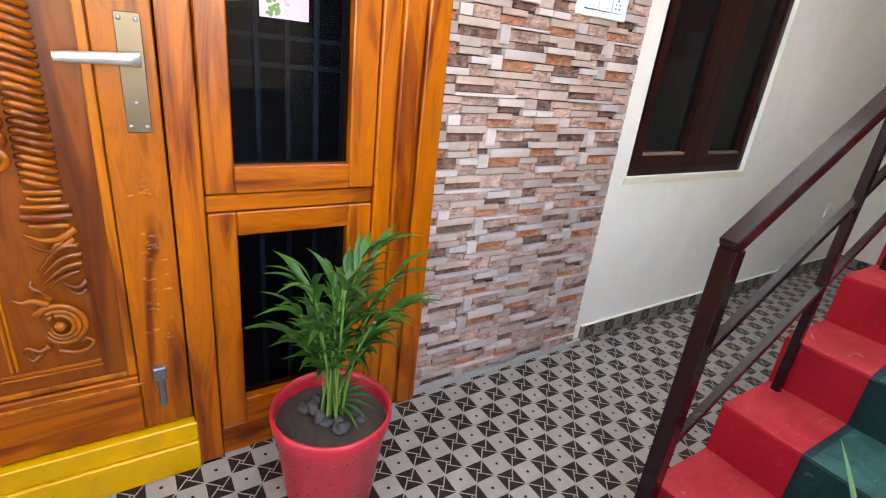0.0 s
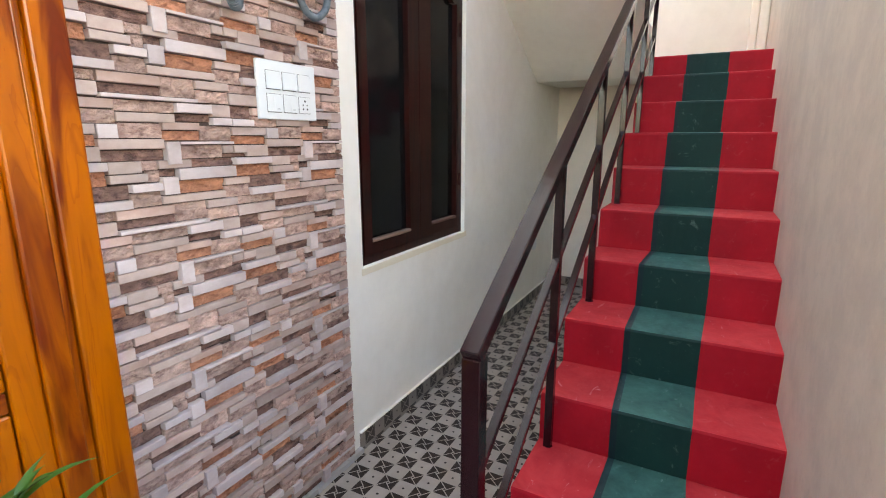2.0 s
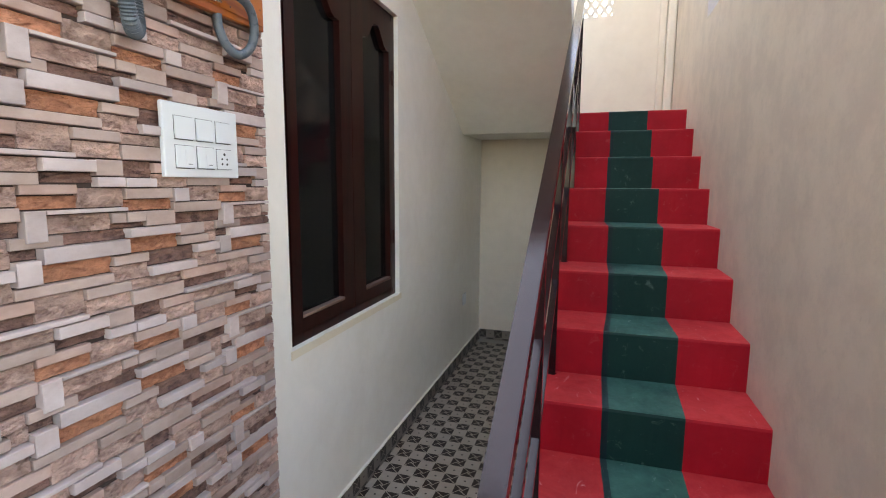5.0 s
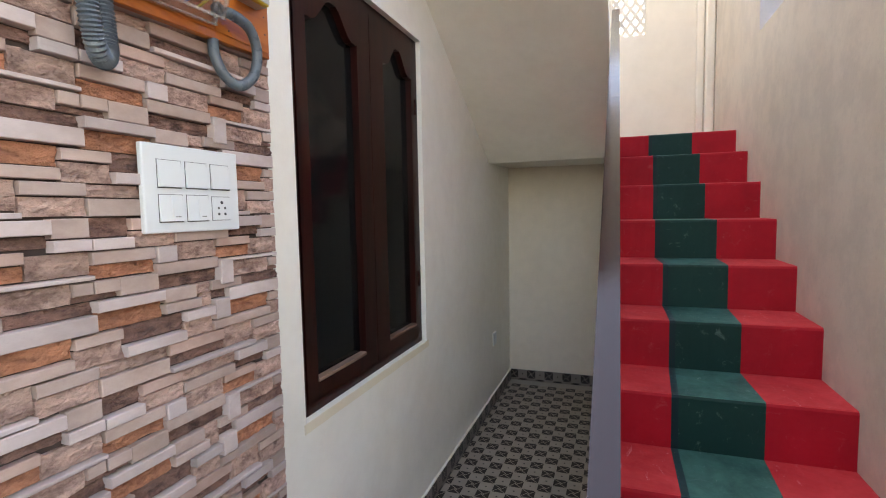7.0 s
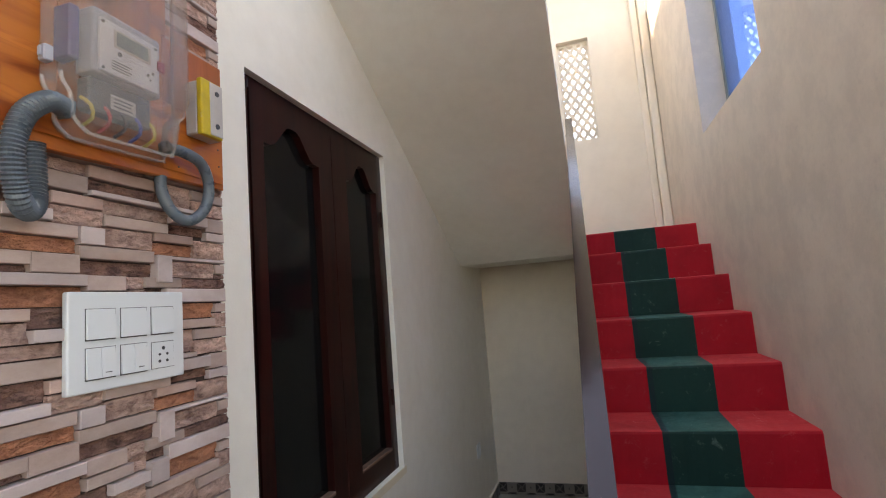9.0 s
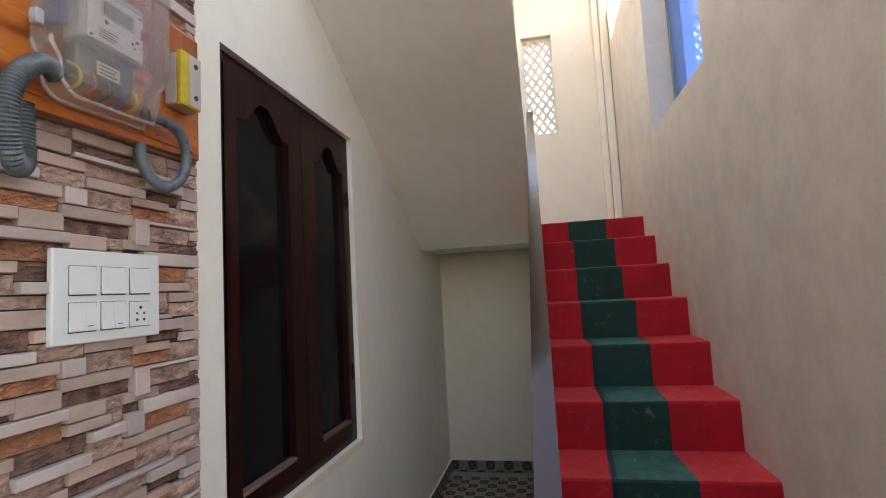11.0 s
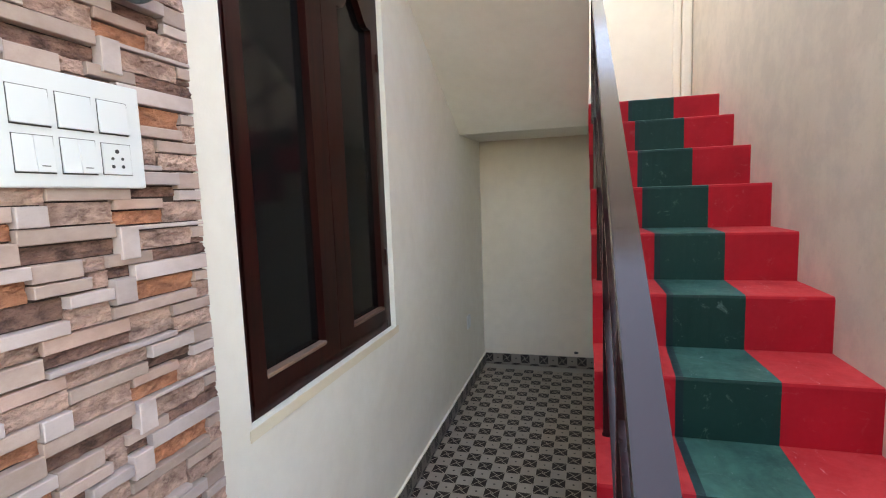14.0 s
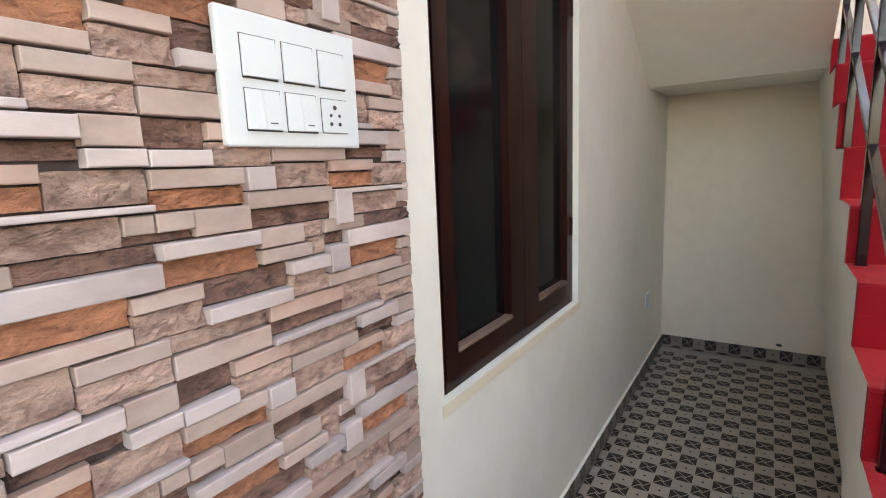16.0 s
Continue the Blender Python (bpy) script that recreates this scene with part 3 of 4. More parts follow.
# ---- planter ----
def lathe(bm, prof, seg=40, cx=0, cy=0):
    prev = None
    for r, z in prof:
        row = [bm.verts.new((cx + r * math.cos(2 * math.pi * i / seg), cy + r * math.sin(2 * math.pi * i / seg), z)) for i in range(seg)]
        if prev:
            for i in range(seg):
                bm.faces.new((prev[i], prev[(i + 1) % seg], row[(i + 1) % seg], row[i]))
        prev = row
    return prev


def planter():
    cx, cy = 0.30, -3.535
    e = thing("potted_palm", cx, cy, 0, "young green palm in a round red plastic pot", "potted plant")
    bm = bmesh.new()
    lathe(bm, [(0.112, 0.0), (0.118, 0.012), (0.150, 0.26), (0.158, 0.272), (0.162, 0.30), (0.160, 0.314), (0.154, 0.316), (0.150, 0.30), (0.147, 0.27)])
    bm.faces.new([v for v in bm.verts[:40]][::-1])
    bmesh.ops.recalc_face_normals(bm, faces=bm.faces[:])
    smooth(part("pot", bm, TERRA, e, "glossy red plastic pot"))
    bm = bmesh.new()
    bmesh.ops.create_circle(bm, cap_ends=True, segments=40, radius=0.148)
    bmesh.ops.subdivide_edges(bm, edges=bm.edges[:], cuts=3, use_grid_fill=True)
    for v in bm.verts:
        v.co.z = 0.272 + 0.008 * noise.noise(v.co * 30)
    part("soil", bm, SOIL, e)


planter()


# ---- skirting and beads ----
part("baseboard", boxes(((0.0015, -2.187, 0.0), (0.011, BACK - 0.011, 0.087)), bev=0.0015), SKIRT_TILE, None, "patterned tile skirting under the cream wall", "structure")
part("baseboard", boxes(((0.0015, BACK - 0.0105, 0.0), (0.958, BACK - 0.0015, 0.089)), bev=0.0015), SKIRT_TILE_B, None, "patterned tile skirting at the back wall", "structure")
bm = bmesh.new()
for i in range(58):
    y = -2.187 + i * 0.05
    w = 0.009 + 0.003 * noise.noise((i * 0.7, 3, 1))
    box(bm, (0.0005, y, 0.0875), (w + 0.003, y + 0.05, 0.093 + 0.003 * noise.noise((i * 0.5, 9, 1))))
part("trim", bm, CREAM, None, "uneven cream filler on top of the skirting", "structure")
bm = bmesh.new()
for i in range(19):
    y = -3.11 + i * 0.0486
    box(bm, (0.0005, y, 0.0), (0.024 + 0.006 * noise.noise((i * 0.8, 1, 1)), y + 0.0486, 0.022 + 0.006 * noise.noise((i * 0.6, 4, 1))))
part("trim", bm, CEMENT, None, "rough grey cement bead under the stone cladding", "structure")
bm = bmesh.new()
box(bm, (1.365, BACK - 0.030, 1.853), (1.418, BACK - 0.001, 3.94), 0.012, 3)
box(bm, (1.420, BACK - 0.055, 1.853), (WALL_R - 0.001, BACK - 0.001, 3.94), 0.016, 3)
part("trim", bm, WARM, None, "plastered pipe casing in the corner above the landing", "structure")
bm = bmesh.new()
y0, z0, y1, z1 = WIN
for i in range(24):
    a = y0 - 0.01 + (y1 - y0 + 0.03) * i / 24
    box(bm, (0.0005, a, z0 - 0.03 + 0.004 * noise.noise((i * 0.4, 2, 2))), (0.0035, a + (y1 - y0 + 0.03) / 24, z0 - 0.0005 + 0.003 * noise.noise((i * 0.9, 5, 2))))
part("trim", bm, plaster("yellowed_filler", (0.82, 0.74, 0.57)), None, "yellowed filler band under the window", "structure")


# ---- pierced screen and the window over the stairs ----
def pierced_screen():
    x0, z0, x1, z1 = JALI
    e = thing("window_3", 0, 0, 0, "cream cement screen window pierced with small diamond openings", "window", kind="structure")
    ya, yb = BACK + 0.055, BACK + 0.085
    hw, hh = 0.0345, 0.049
    for sgn in (1, -1):
        k = -12
        while k < 24:
            # a bar along the slope hh / hw through (x0, z0 + k * 2 * hh)
            pts = []
            for x in (x0, x1):
                pts.append((x, z0 + 0.02 + k * 2 * hh + sgn * (x - x0) * hh / hw))
            (xa, za), (xb, zb) = pts
            lo, hi = z0, z1
            t0, t1 = 0.0, 1.0
            d = zb - za
            for lim, s_ in ((lo, 1), (hi, -1)):
                if d != 0:
                    t = (lim - za) / d
                    if (d > 0) == (s_ > 0):
                        t0 = max(t0, t)
                    else:
                        t1 = min(t1, t)
            if t1 - t0 > 0.02:
                p = (xa + (xb - xa) * t0, (ya + yb) / 2 + sgn * 0.0006, za + d * t0)
                q = (xa + (xb - xa) * t1, (ya + yb) / 2 + sgn * 0.0006, za + d * t1)
                bm = bmesh.new()
                beam(bm, p, q, yb - ya, 0.021, up=(0, 1, 0), bev=0.002)
                part("lattice_bar", bm, WARM, e)
            k += 1
    part("border", boxes(((x0, ya, z0), (x0 + 0.012, yb, z1)), ((x1 - 0.012, ya, z0), (x1, yb, z1)), ((x0 + 0.012, ya, z0), (x1 - 0.012, yb, z0 + 0.012)), ((x0 + 0.012, ya, z1 - 0.02), (x1 - 0.012, yb, z1))), WARM, e)


pierced_screen()


def stair_window():
    e = thing("window_4", 0, 0, 0, "sliding window with blue reflective glass in a grey metal frame", "window", kind="structure")
    xa, xb = WALL_R + 0.125, WALL_R + 0.155
    y0, y1, z0, z1 = -1.398, -0.502, 2.252, 3.548
    f = 0.035
    part("window_frame", boxes(((xa, y0, z0), (xb, y0 + f, z1)), ((xa, y1 - f, z0), (xb, y1, z1)), ((xa, y0 + f, z0), (xb, y1 - f, z0 + f)), ((xa, y0 + f, z1 - f), (xb, y1 - f, z1)),
                             ((xa - 0.004, -1.115, z0 + f), (xb - 0.012, -1.085, z1 - f)), bev=0.002), paint("grey_green_aluminium", (0.16, 0.20, 0.20), 0.35), e)
    for ya, yb, x in ((y0 + f - 0.01, -1.10, xa + 0.010), (-1.099, y1 - f + 0.01, xa + 0.016)):
        bm = boxes(((x, ya, z0 + f - 0.01), (x + 0.004, yb, z1 - f + 0.01)))
        for v in bm.verts:
            v.co.x -= 0.036 * (v.co.y - (ya + yb) / 2)
        part("pane", bm, BLUE_GLASS, e, "blue reflective glass")


stair_window()


# ---- switches and sockets ----
def rocker(e, y0, y1, z0, z1, x):
    # dark plate painted as the shade round a rocker, wider below it
    part("gap", boxes(((x, y0 - 0.0012, z0 - 0.0022), (x + 0.0006, y1 + 0.0012, z1 + 0.001))), DARK_PLASTIC, e, "dark plate standing in for the shaded gap round a switch")
    bm = bmesh.new()
    v = [bm.verts.new(c) for c in ((x, y0, z0), (x, y1, z0), (x, y1, z1), (x, y0, z1), (x + 0.0052, y0, z0), (x + 0.0052, y1, z0), (x + 0.0018, y1, z1), (x + 0.0018, y0, z1))]
    for f in ((3, 2, 1, 0), (4, 5, 6, 7), (0, 1, 5, 4), (1, 2, 6, 5), (2, 3, 7, 6), (3, 0, 4, 7)):
        bm.faces.new([v[i] for i in f])
    bmesh.ops.bevel(bm, geom=bm.edges[:], offset=0.0006, segments=1, affect="EDGES")
    bmesh.ops.recalc_face_normals(bm, faces=bm.faces[:])
    part("rocker", bm, WHITE_PLASTIC, e)


def switch_board():
    e = thing("switch_board", 0, 0, 0, "white modular board with five wide switches and a socket", "light switch")
    y0, y1, z0, z1 = -2.623, -2.381, 1.392, 1.564
    x = 0.031
    part("plate", boxes(((0.018, y0, z0), (x, y1, z1)), bev=0.003, seg=2), WHITE_PLASTIC, e)
    for i in range(3):
        for j in range(2):
            a = y0 + 0.031 + i * 0.0655
            b = a + (0.054 if i < 2 else 0.052)
            c = z0 + 0.0225 + j * 0.067
            if i == 2 and j == 0:
                # same dark plate for the shade round the socket insert
                part("gap", boxes(((x, a - 0.001, c - 0.001), (x + 0.0005, b + 0.001, c + 0.051))), DARK_PLASTIC, e, "dark plate standing in for the shaded gap round the socket")
                part("socket", boxes(((x, a, c), (x + 0.002, b, c + 0.05)), bev=0.0006), WHITE_PLASTIC, e)
                for dy, dz, r in ((0.026, 0.038, 0.0036), (0.017, 0.026, 0.0026), (0.035, 0.026, 0.0026), (0.017, 0.013, 0.003), (0.035, 0.013, 0.003)):
                    bm = bmesh.new()
                    bmesh.ops.create_cone(bm, cap_ends=True, segments=12, radius1=r, radius2=r, depth=0.001)
                    for v in bm.verts:
                        v.co = Vector((x + 0.0024 + v.co.z, a + dy + v.co.x, c + dz + v.co.y))
                    part("pin_hole", bm, DARK_PLASTIC, e)
            elif j == 0:
                mid = (a + b) / 2
                rocker(e, a, mid - 0.0002, c, c + 0.052, x)
                rocker(e, mid + 0.0002, b, c, c + 0.052, x + 0.0003)
                part("mark", boxes(((x + 0.0042, mid + 0.006, c + 0.008), (x + 0.0056, mid + 0.018, c + 0.0095))), DARK_PLASTIC, e, "tiny printed mark")
            else:
                rocker(e, a, b, c, c + 0.052, x)


def small_socket():
    e = thing("wall_socket", 0, 0, 0, "small white socket plate low on the cream wall", "socket")
    part("plate", boxes(((0.0, 0.135, 0.44), (0.010, 0.215, 0.53)), bev=0.003, seg=2), WHITE_PLASTIC, e)
    part("switch", boxes(((0.0101, 0.183, 0.46), (0.013, 0.205, 0.51)), bev=0.001), WHITE_PLASTIC, e)


switch_board()
small_socket()
bm = bmesh.new()
bmesh.ops.create_cone(bm, cap_ends=True, segments=14, radius1=0.014, radius2=0.013, depth=0.004)
for v in bm.verts:
    v.co = Vector((0.714 + v.co.x * 1.3, BACK - 0.0022 + v.co.z, 0.122 + v.co.y * 0.7))
tagged(part("drain_hole", bm, DARK_PLASTIC, None, "dark drain pipe end just above the skirting"), category="drain")


# ---- meter board ----
BOARD = teak("orange_varnished_board", (0.56, 0.165, 0.028), (0.25, 0.05, 0.010), 1, 1.0, 0.35)
BOARD_EDGE = teak("board_edging", (0.42, 0.12, 0.03), (0.22, 0.05, 0.014), 2, 1.0, 0.35)
CLEAR = glass_mat("clear_plastic_cover", (0.70, 0.66, 0.63), 0.05, 0.85)
CLEAR.node_tree.nodes["Transparent BSDF"].inputs[0].default_value = (0.93, 0.90, 0.88, 1)
HOSE = paint("grey_hose_plastic", (0.10, 0.125, 0.145), 0.28)
GREY_BOX = paint("pale_grey_plastic", (0.52, 0.48, 0.44), 0.45)
METER = paint("meter_case_plastic", (0.42, 0.42, 0.47), 0.35)
METER_FACE = paint("meter_front_plastic", (0.66, 0.66, 0.67), 0.35)
RIM = glass_mat("milky_plastic_rim", (0.75, 0.71, 0.67), 0.08, 0.68)
YPAINT = paint("yellow_smeared_paint", (0.62, 0.45, 0.03), 0.4, ((0.5, 0.45, 0.38), 0.6), 4)


def meter_board():
    e = thing("meter_board", 0, 0, 0, "orange varnished plywood board fixed on the stone cladding", "electric meter")
    bm = bmesh.new()
    v = [bm.verts.new((x, y, z)) for x in (0.024, 0.042) for y, z in ((-2.90, 1.788), (-2.262, 1.806), (-2.262, 2.112), (-2.90, 2.112))]
    for f in ((3, 2, 1, 0), (4, 5, 6, 7), (0, 1, 5, 4), (1, 2, 6, 5), (2, 3, 7, 6), (3, 0, 4, 7)):
        bm.faces.new([v[i] for i in f])
    bmesh.ops.bevel(bm, geom=bm.edges[:], offset=0.002, segments=1, affect="EDGES")
    bmesh.ops.recalc_face_normals(bm, faces=bm.faces[:])
    part("board", bm, BOARD, e)
    part("board", boxes(((0.024, -2.90, 2.1125), (0.042, -2.425, 2.30)), bev=0.001), BOARD, e)
    for y0, y1, z0, z1, mat in ((-2.898, -2.872, 1.796, 2.29, BOARD_EDGE), (-2.871, -2.742, 1.812, 1.928, BOARD), (-2.871, -2.742, 1.930, 2.052, BOARD), (-2.871, -2.742, 2.054, 2.29, BOARD_EDGE),
                                (-2.741, -2.44, 1.818, 2.29, BOARD), (-2.439, -2.268, 1.818, 1.96, BOARD), (-2.439, -2.268, 1.962, 2.108, BOARD_EDGE)):
        part("plank", boxes(((0.0422, y0, z0), (0.0450, y1, z1)), bev=0.0012), mat, e)
    for y, z in [(-2.861, 1.83 + 0.04 * i + 0.01 * (i % 2)) for i in range(9)] + [(-2.755, 1.85), (-2.757, 1.90), (-2.28, 1.86), (-2.282, 1.90), (-2.40, 1.83), (-2.31, 1.84)]:
        part("nail", boxes(((0.0445, y - 0.002, z - 0.002), (0.0462, y + 0.002, z + 0.002)), bev=0.0006), DARK_PLASTIC, e)
    m = thing("electric_meter", 0, 0, 0, "electric meter with grey display inside a clear plastic box", "electric meter")
    part("back_plate", boxes(((0.0455, -2.655, 1.86), (0.049, -2.47, 2.17)), bev=0.001), BOARD_EDGE, m, "orange wooden backing")
    part("case", boxes(((0.05, -2.628, 1.935), (0.094, -2.490, 2.055)), bev=0.006, seg=2), METER, m, "pale grey meter case")
    part("face_plate", boxes(((0.0945, -2.622, 1.938), (0.101, -2.500, 2.036)), bev=0.003, seg=2), METER_FACE, m, "off-white meter front")
    part("display_frame", boxes(((0.1012, -2.596, 1.990), (0.1024, -2.520, 2.024)), bev=0.0008), GREY_BOX, m)
    part("display", boxes(((0.1026, -2.591, 1.994), (0.1036, -2.527, 2.019))), paint("display_grey", (0.17, 0.21, 0.19), 0.3), m, "grey display window")
    part("button", boxes(((0.1012, -2.507, 1.985), (0.106, -2.489, 2.006)), bev=0.003, seg=2), RED, m, "red push button")
    for dy, dz, r in ((-2.584, 1.981, 0.0045), (-2.526, 1.968, 0.003), (-2.515, 1.975, 0.003), (-2.521, 1.960, 0.002), (-2.616, 1.944, 0.003), (-2.616, 2.028, 0.003), (-2.508, 2.028, 0.003)):
        bm = bmesh.new()
        bmesh.ops.create_cone(bm, cap_ends=True, segments=12, radius1=r, radius2=r * 0.8, depth=0.002)
        for v in bm.verts:
            v.co = Vector((0.1018 + v.co.z, dy + v.co.x, dz + v.co.y))
        part("screw", bm, DARK_PLASTIC, m)
    for k in range(4):
        part("label_line", boxes(((0.1012, -2.600, 1.948 + 0.005 * k), (0.1016, -2.566 + 0.005 * (k % 2), 1.9498 + 0.005 * k))), DARK_PLASTIC, m)
    part("terminal_block", boxes(((0.05, -2.625, 1.872), (0.080, -2.500, 1.932)), bev=0.004), DARK_PLASTIC, m, "dark terminal block")
    part("sticker", boxes(((0.0802, -2.585, 1.885), (0.0808, -2.535, 1.912))), GREY_BOX, m, "pale paper sticker")
    for k in range(3):
        part("label_line", boxes(((0.081, -2.580, 1.890 + 0.007 * k), (0.0813, -2.542 - 0.004 * (k % 2), 1.8925 + 0.007 * k))), DARK_PLASTIC, m)
    part("side_label", boxes(((0.05, -2.664, 1.945), (0.088, -2.645, 2.04)), bev=0.003), paint("faded_blue_label", (0.045, 0.055, 0.25), 0.4), m, "deep blue breaker")
    for k, c in enumerate(((0.55, 0.42, 0.03), (0.5, 0.03, 0.03), (0.03, 0.03, 0.035), (0.03, 0.05, 0.3), (0.55, 0.42, 0.03))):
        bm = bmesh.new()
        yk = -2.628 + 0.031 * k
        tube(bm, [(0.066, yk, 1.892), (0.085, yk + 0.003, 1.876), (0.082, yk + 0.008, 1.855), (0.06, yk + 0.004, 1.842)], 0.0032, 8)
        part("wire", bm, Nodes("wire_plastic", 0.4).color(c).m, m, "thin insulated wire")
    # clear moulded cover: a stepped box with a thick rounded rim along its left and lower edges
    def rounded(pts, r, n=5):
        res = []
        for i in range(len(pts)):
            p, a, b = Vector((*pts[i], 0)), Vector((*pts[i - 1], 0)), Vector((*pts[(i + 1) % len(pts)], 0))
            d1, d2 = (a - p), (b - p)
            rr = min(r, d1.length * 0.45, d2.length * 0.45)
            s_, e_ = p + d1.normalized() * rr, p + d2.normalized() * rr
            for k in range(n + 1):
                t = k / n
                q = s_ * (1 - t) ** 2 + p * 2 * t * (1 - t) + e_ * t * t
                res.append((q.x, q.y))
        return res
    out = rounded([(-2.672, 2.27), (-2.672, 1.905), (-2.655, 1.885), (-2.652, 1.843), (-2.625, 1.826), (-2.462, 1.833), (-2.456, 1.852), (-2.452, 1.905), (-2.428, 1.925), (-2.428, 2.27)], 0.022)
    cy, cz = -2.555, 2.05

    def ring(inset, x):
        rw = []
        for y_, z_ in out:
            d = Vector((cy - y_, 0, 0)).normalized().x
            rw.append(bm.verts.new((x, y_ + inset * d, z_ + inset * (1 if z_ < cz else -1))))
        return rw
    bm = bmesh.new()
    rows = [ring(i_, x_) for i_, x_ in ((-0.010, 0.0475), (-0.010, 0.0560), (0.0, 0.0585), (0.002, 0.088), (0.005, 0.104), (0.010, 0.113), (0.018, 0.118), (0.035, 0.1195))]
    for a, b in zip(rows, rows[1:]):
        for i in range(len(a)):
            bm.faces.new((a[i], a[(i + 1) % len(a)], b[(i + 1) % len(a)], b[i]))
    bm.faces.new(rows[-1])
    bmesh.ops.recalc_face_normals(bm, faces=bm.faces[:])
    cover = part("cover", bm, CLEAR, m, "clear cloudy plastic cover")
    smooth(cover)
    sol = cover.modifiers.new("thickness", "SOLIDIFY")
    sol.thickness = 0.0018
    for x_, r_, lab in ((0.086, 0.0034, "milky moulded rim"), (0.056, 0.0028, "milky flange")):
        bm = bmesh.new()
        k_ = 0.004 if r_ > 0.003 else 0.012
        pts_ = [(x_, y_ - (k_ if y_ < cy else -k_), z_ - k_ * 0.6) for y_, z_ in out if z_ < 2.2]
        tube(bm, pts_[::2], r_, 8)
        smooth(part("rim", bm, RIM, m, lab))
    part("hinge", boxes(((0.066, -2.698, 1.925), (0.082, -2.683, 1.952)), ((0.070, -2.702, 1.930), (0.078, -2.698, 1.947)), bev=0.002), METER, m, "grey plastic latch")
    y = thing("junction_box", 0, 0, 0, "pale grey junction box with yellow painted front edges", "junction box")
    part("body", boxes(((0.0455, -2.380, 1.906), (0.078, -2.308, 2.028)), bev=0.003), GREY_BOX, y)
    part("lid", boxes(((0.0785, -2.382, 1.903), (0.092, -2.318, 2.032)), bev=0.003, seg=2), YPAINT, y, "yellow smeared lid edge")
    part("label_face", boxes(((0.0922, -2.358, 1.907), (0.0945, -2.320, 2.029)), bev=0.001), GREY_BOX, y)
    for zz in (1.930, 2.006):
        bm = bmesh.new()
        bmesh.ops.create_cone(bm, cap_ends=True, segments=12, radius1=0.006, radius2=0.006, depth=0.002)
        for v in bm.verts:
            v.co = Vector((0.0952 + v.co.z, -2.338 + v.co.x, zz + v.co.y))
        part("screw_hole", bm, DARK_PLASTIC, y)
    h = thing("cable_hose", 0, 0, 0, "grey corrugated cable hose looping below the meter", "hose")
    bm = bmesh.new()
    tube(bm, [(0.070, -2.655, 1.860), (0.082, -2.69, 1.858), (0.087, -2.728, 1.822), (0.086, -2.742, 1.765), (0.078, -2.730, 1.705), (0.060, -2.705, 1.684), (0.045, -2.684, 1.700), (0.036, -2.678, 1.745), (0.034, -2.680, 1.800)], 0.0140, 20, 0.0028)
    part("hose", bm, HOSE, h, "grey corrugated hose")
    bm = bmesh.new()
    beam(bm, (0.069, -2.648, 1.859), (0.071, -2.664, 1.861), 0.034, 0.034, bev=0.006)
    smooth(part("collar", bm, HOSE, h, "grey hose collar"))
    h = thing("cable_hose", 0, 0, 0, "smooth grey cable hose curling under the board", "hose")
    bm = bmesh.new()
    tube(bm, [(0.075, -2.465, 1.848), (0.080, -2.425, 1.850), (0.080, -2.375, 1.838), (0.077, -2.350, 1.795), (0.070, -2.356, 1.742), (0.058, -2.390, 1.712), (0.045, -2.420, 1.730), (0.036, -2.436, 1.77), (0.034, -2.436, 1.802)], 0.0115, 14, 0.0005, 0.004)
    smooth(part("hose", bm, HOSE, h, "smooth grey hose"))
    bm = bmesh.new()
    beam(bm, (0.075, -2.472, 1.847), (0.0765, -2.458, 1.848), 0.028, 0.028, bev=0.005)
    smooth(part("collar", bm, HOSE, h, "grey hose collar"))


meter_board()

# ---- sticker on the sidelight ----
e = thing("sticker", 0, 0, 0, "small pink paper sticker with a green leaf print", "sticker")
part("paper", boxes(((0.0003, -3.625, 1.262), (0.0012, -3.507, 1.36))), paint("pale_pink_paper", (0.68, 0.42, 0.55), 0.6, ((0.80, 0.74, 0.76), 0.8), 2), e)


def print_blots():
    rnd = random.Random(12)
    for name, col, n, y0, y1, z0, z1, size in (("green_print", (0.09, 0.20, 0.05), 26, -3.618, -3.580, 1.270, 1.345, 0.0075), ("grey_print", (0.30, 0.28, 0.26), 12, -3.572, -3.552, 1.285, 1.352, 0.004),
                                               ("white_print", (0.78, 0.74, 0.74), 16, -3.615, -3.560, 1.268, 1.350, 0.0045)):
        bm = bmesh.new()
        for i in range(n):
            y, z = rnd.uniform(y0, y1), rnd.uniform(z0, z1)
            x = 0.0013 + 0.00001 * i + (0.0004 if name == "white_print" else 0)
            m = 9
            bm.faces.new([bm.verts.new((x, min(-3.509, max(-3.623, y + size * rnd.uniform(0.4, 1.2) * math.cos(6.283 * k / m))), z + size * rnd.uniform(0.4, 1.2) * math.sin(6.283 * k / m))) for k in range(m)])
        part("print", bm, paint(name, col, 0.6, scale=6), e, "printed leaves and flowers", "stuff")


print_blots()

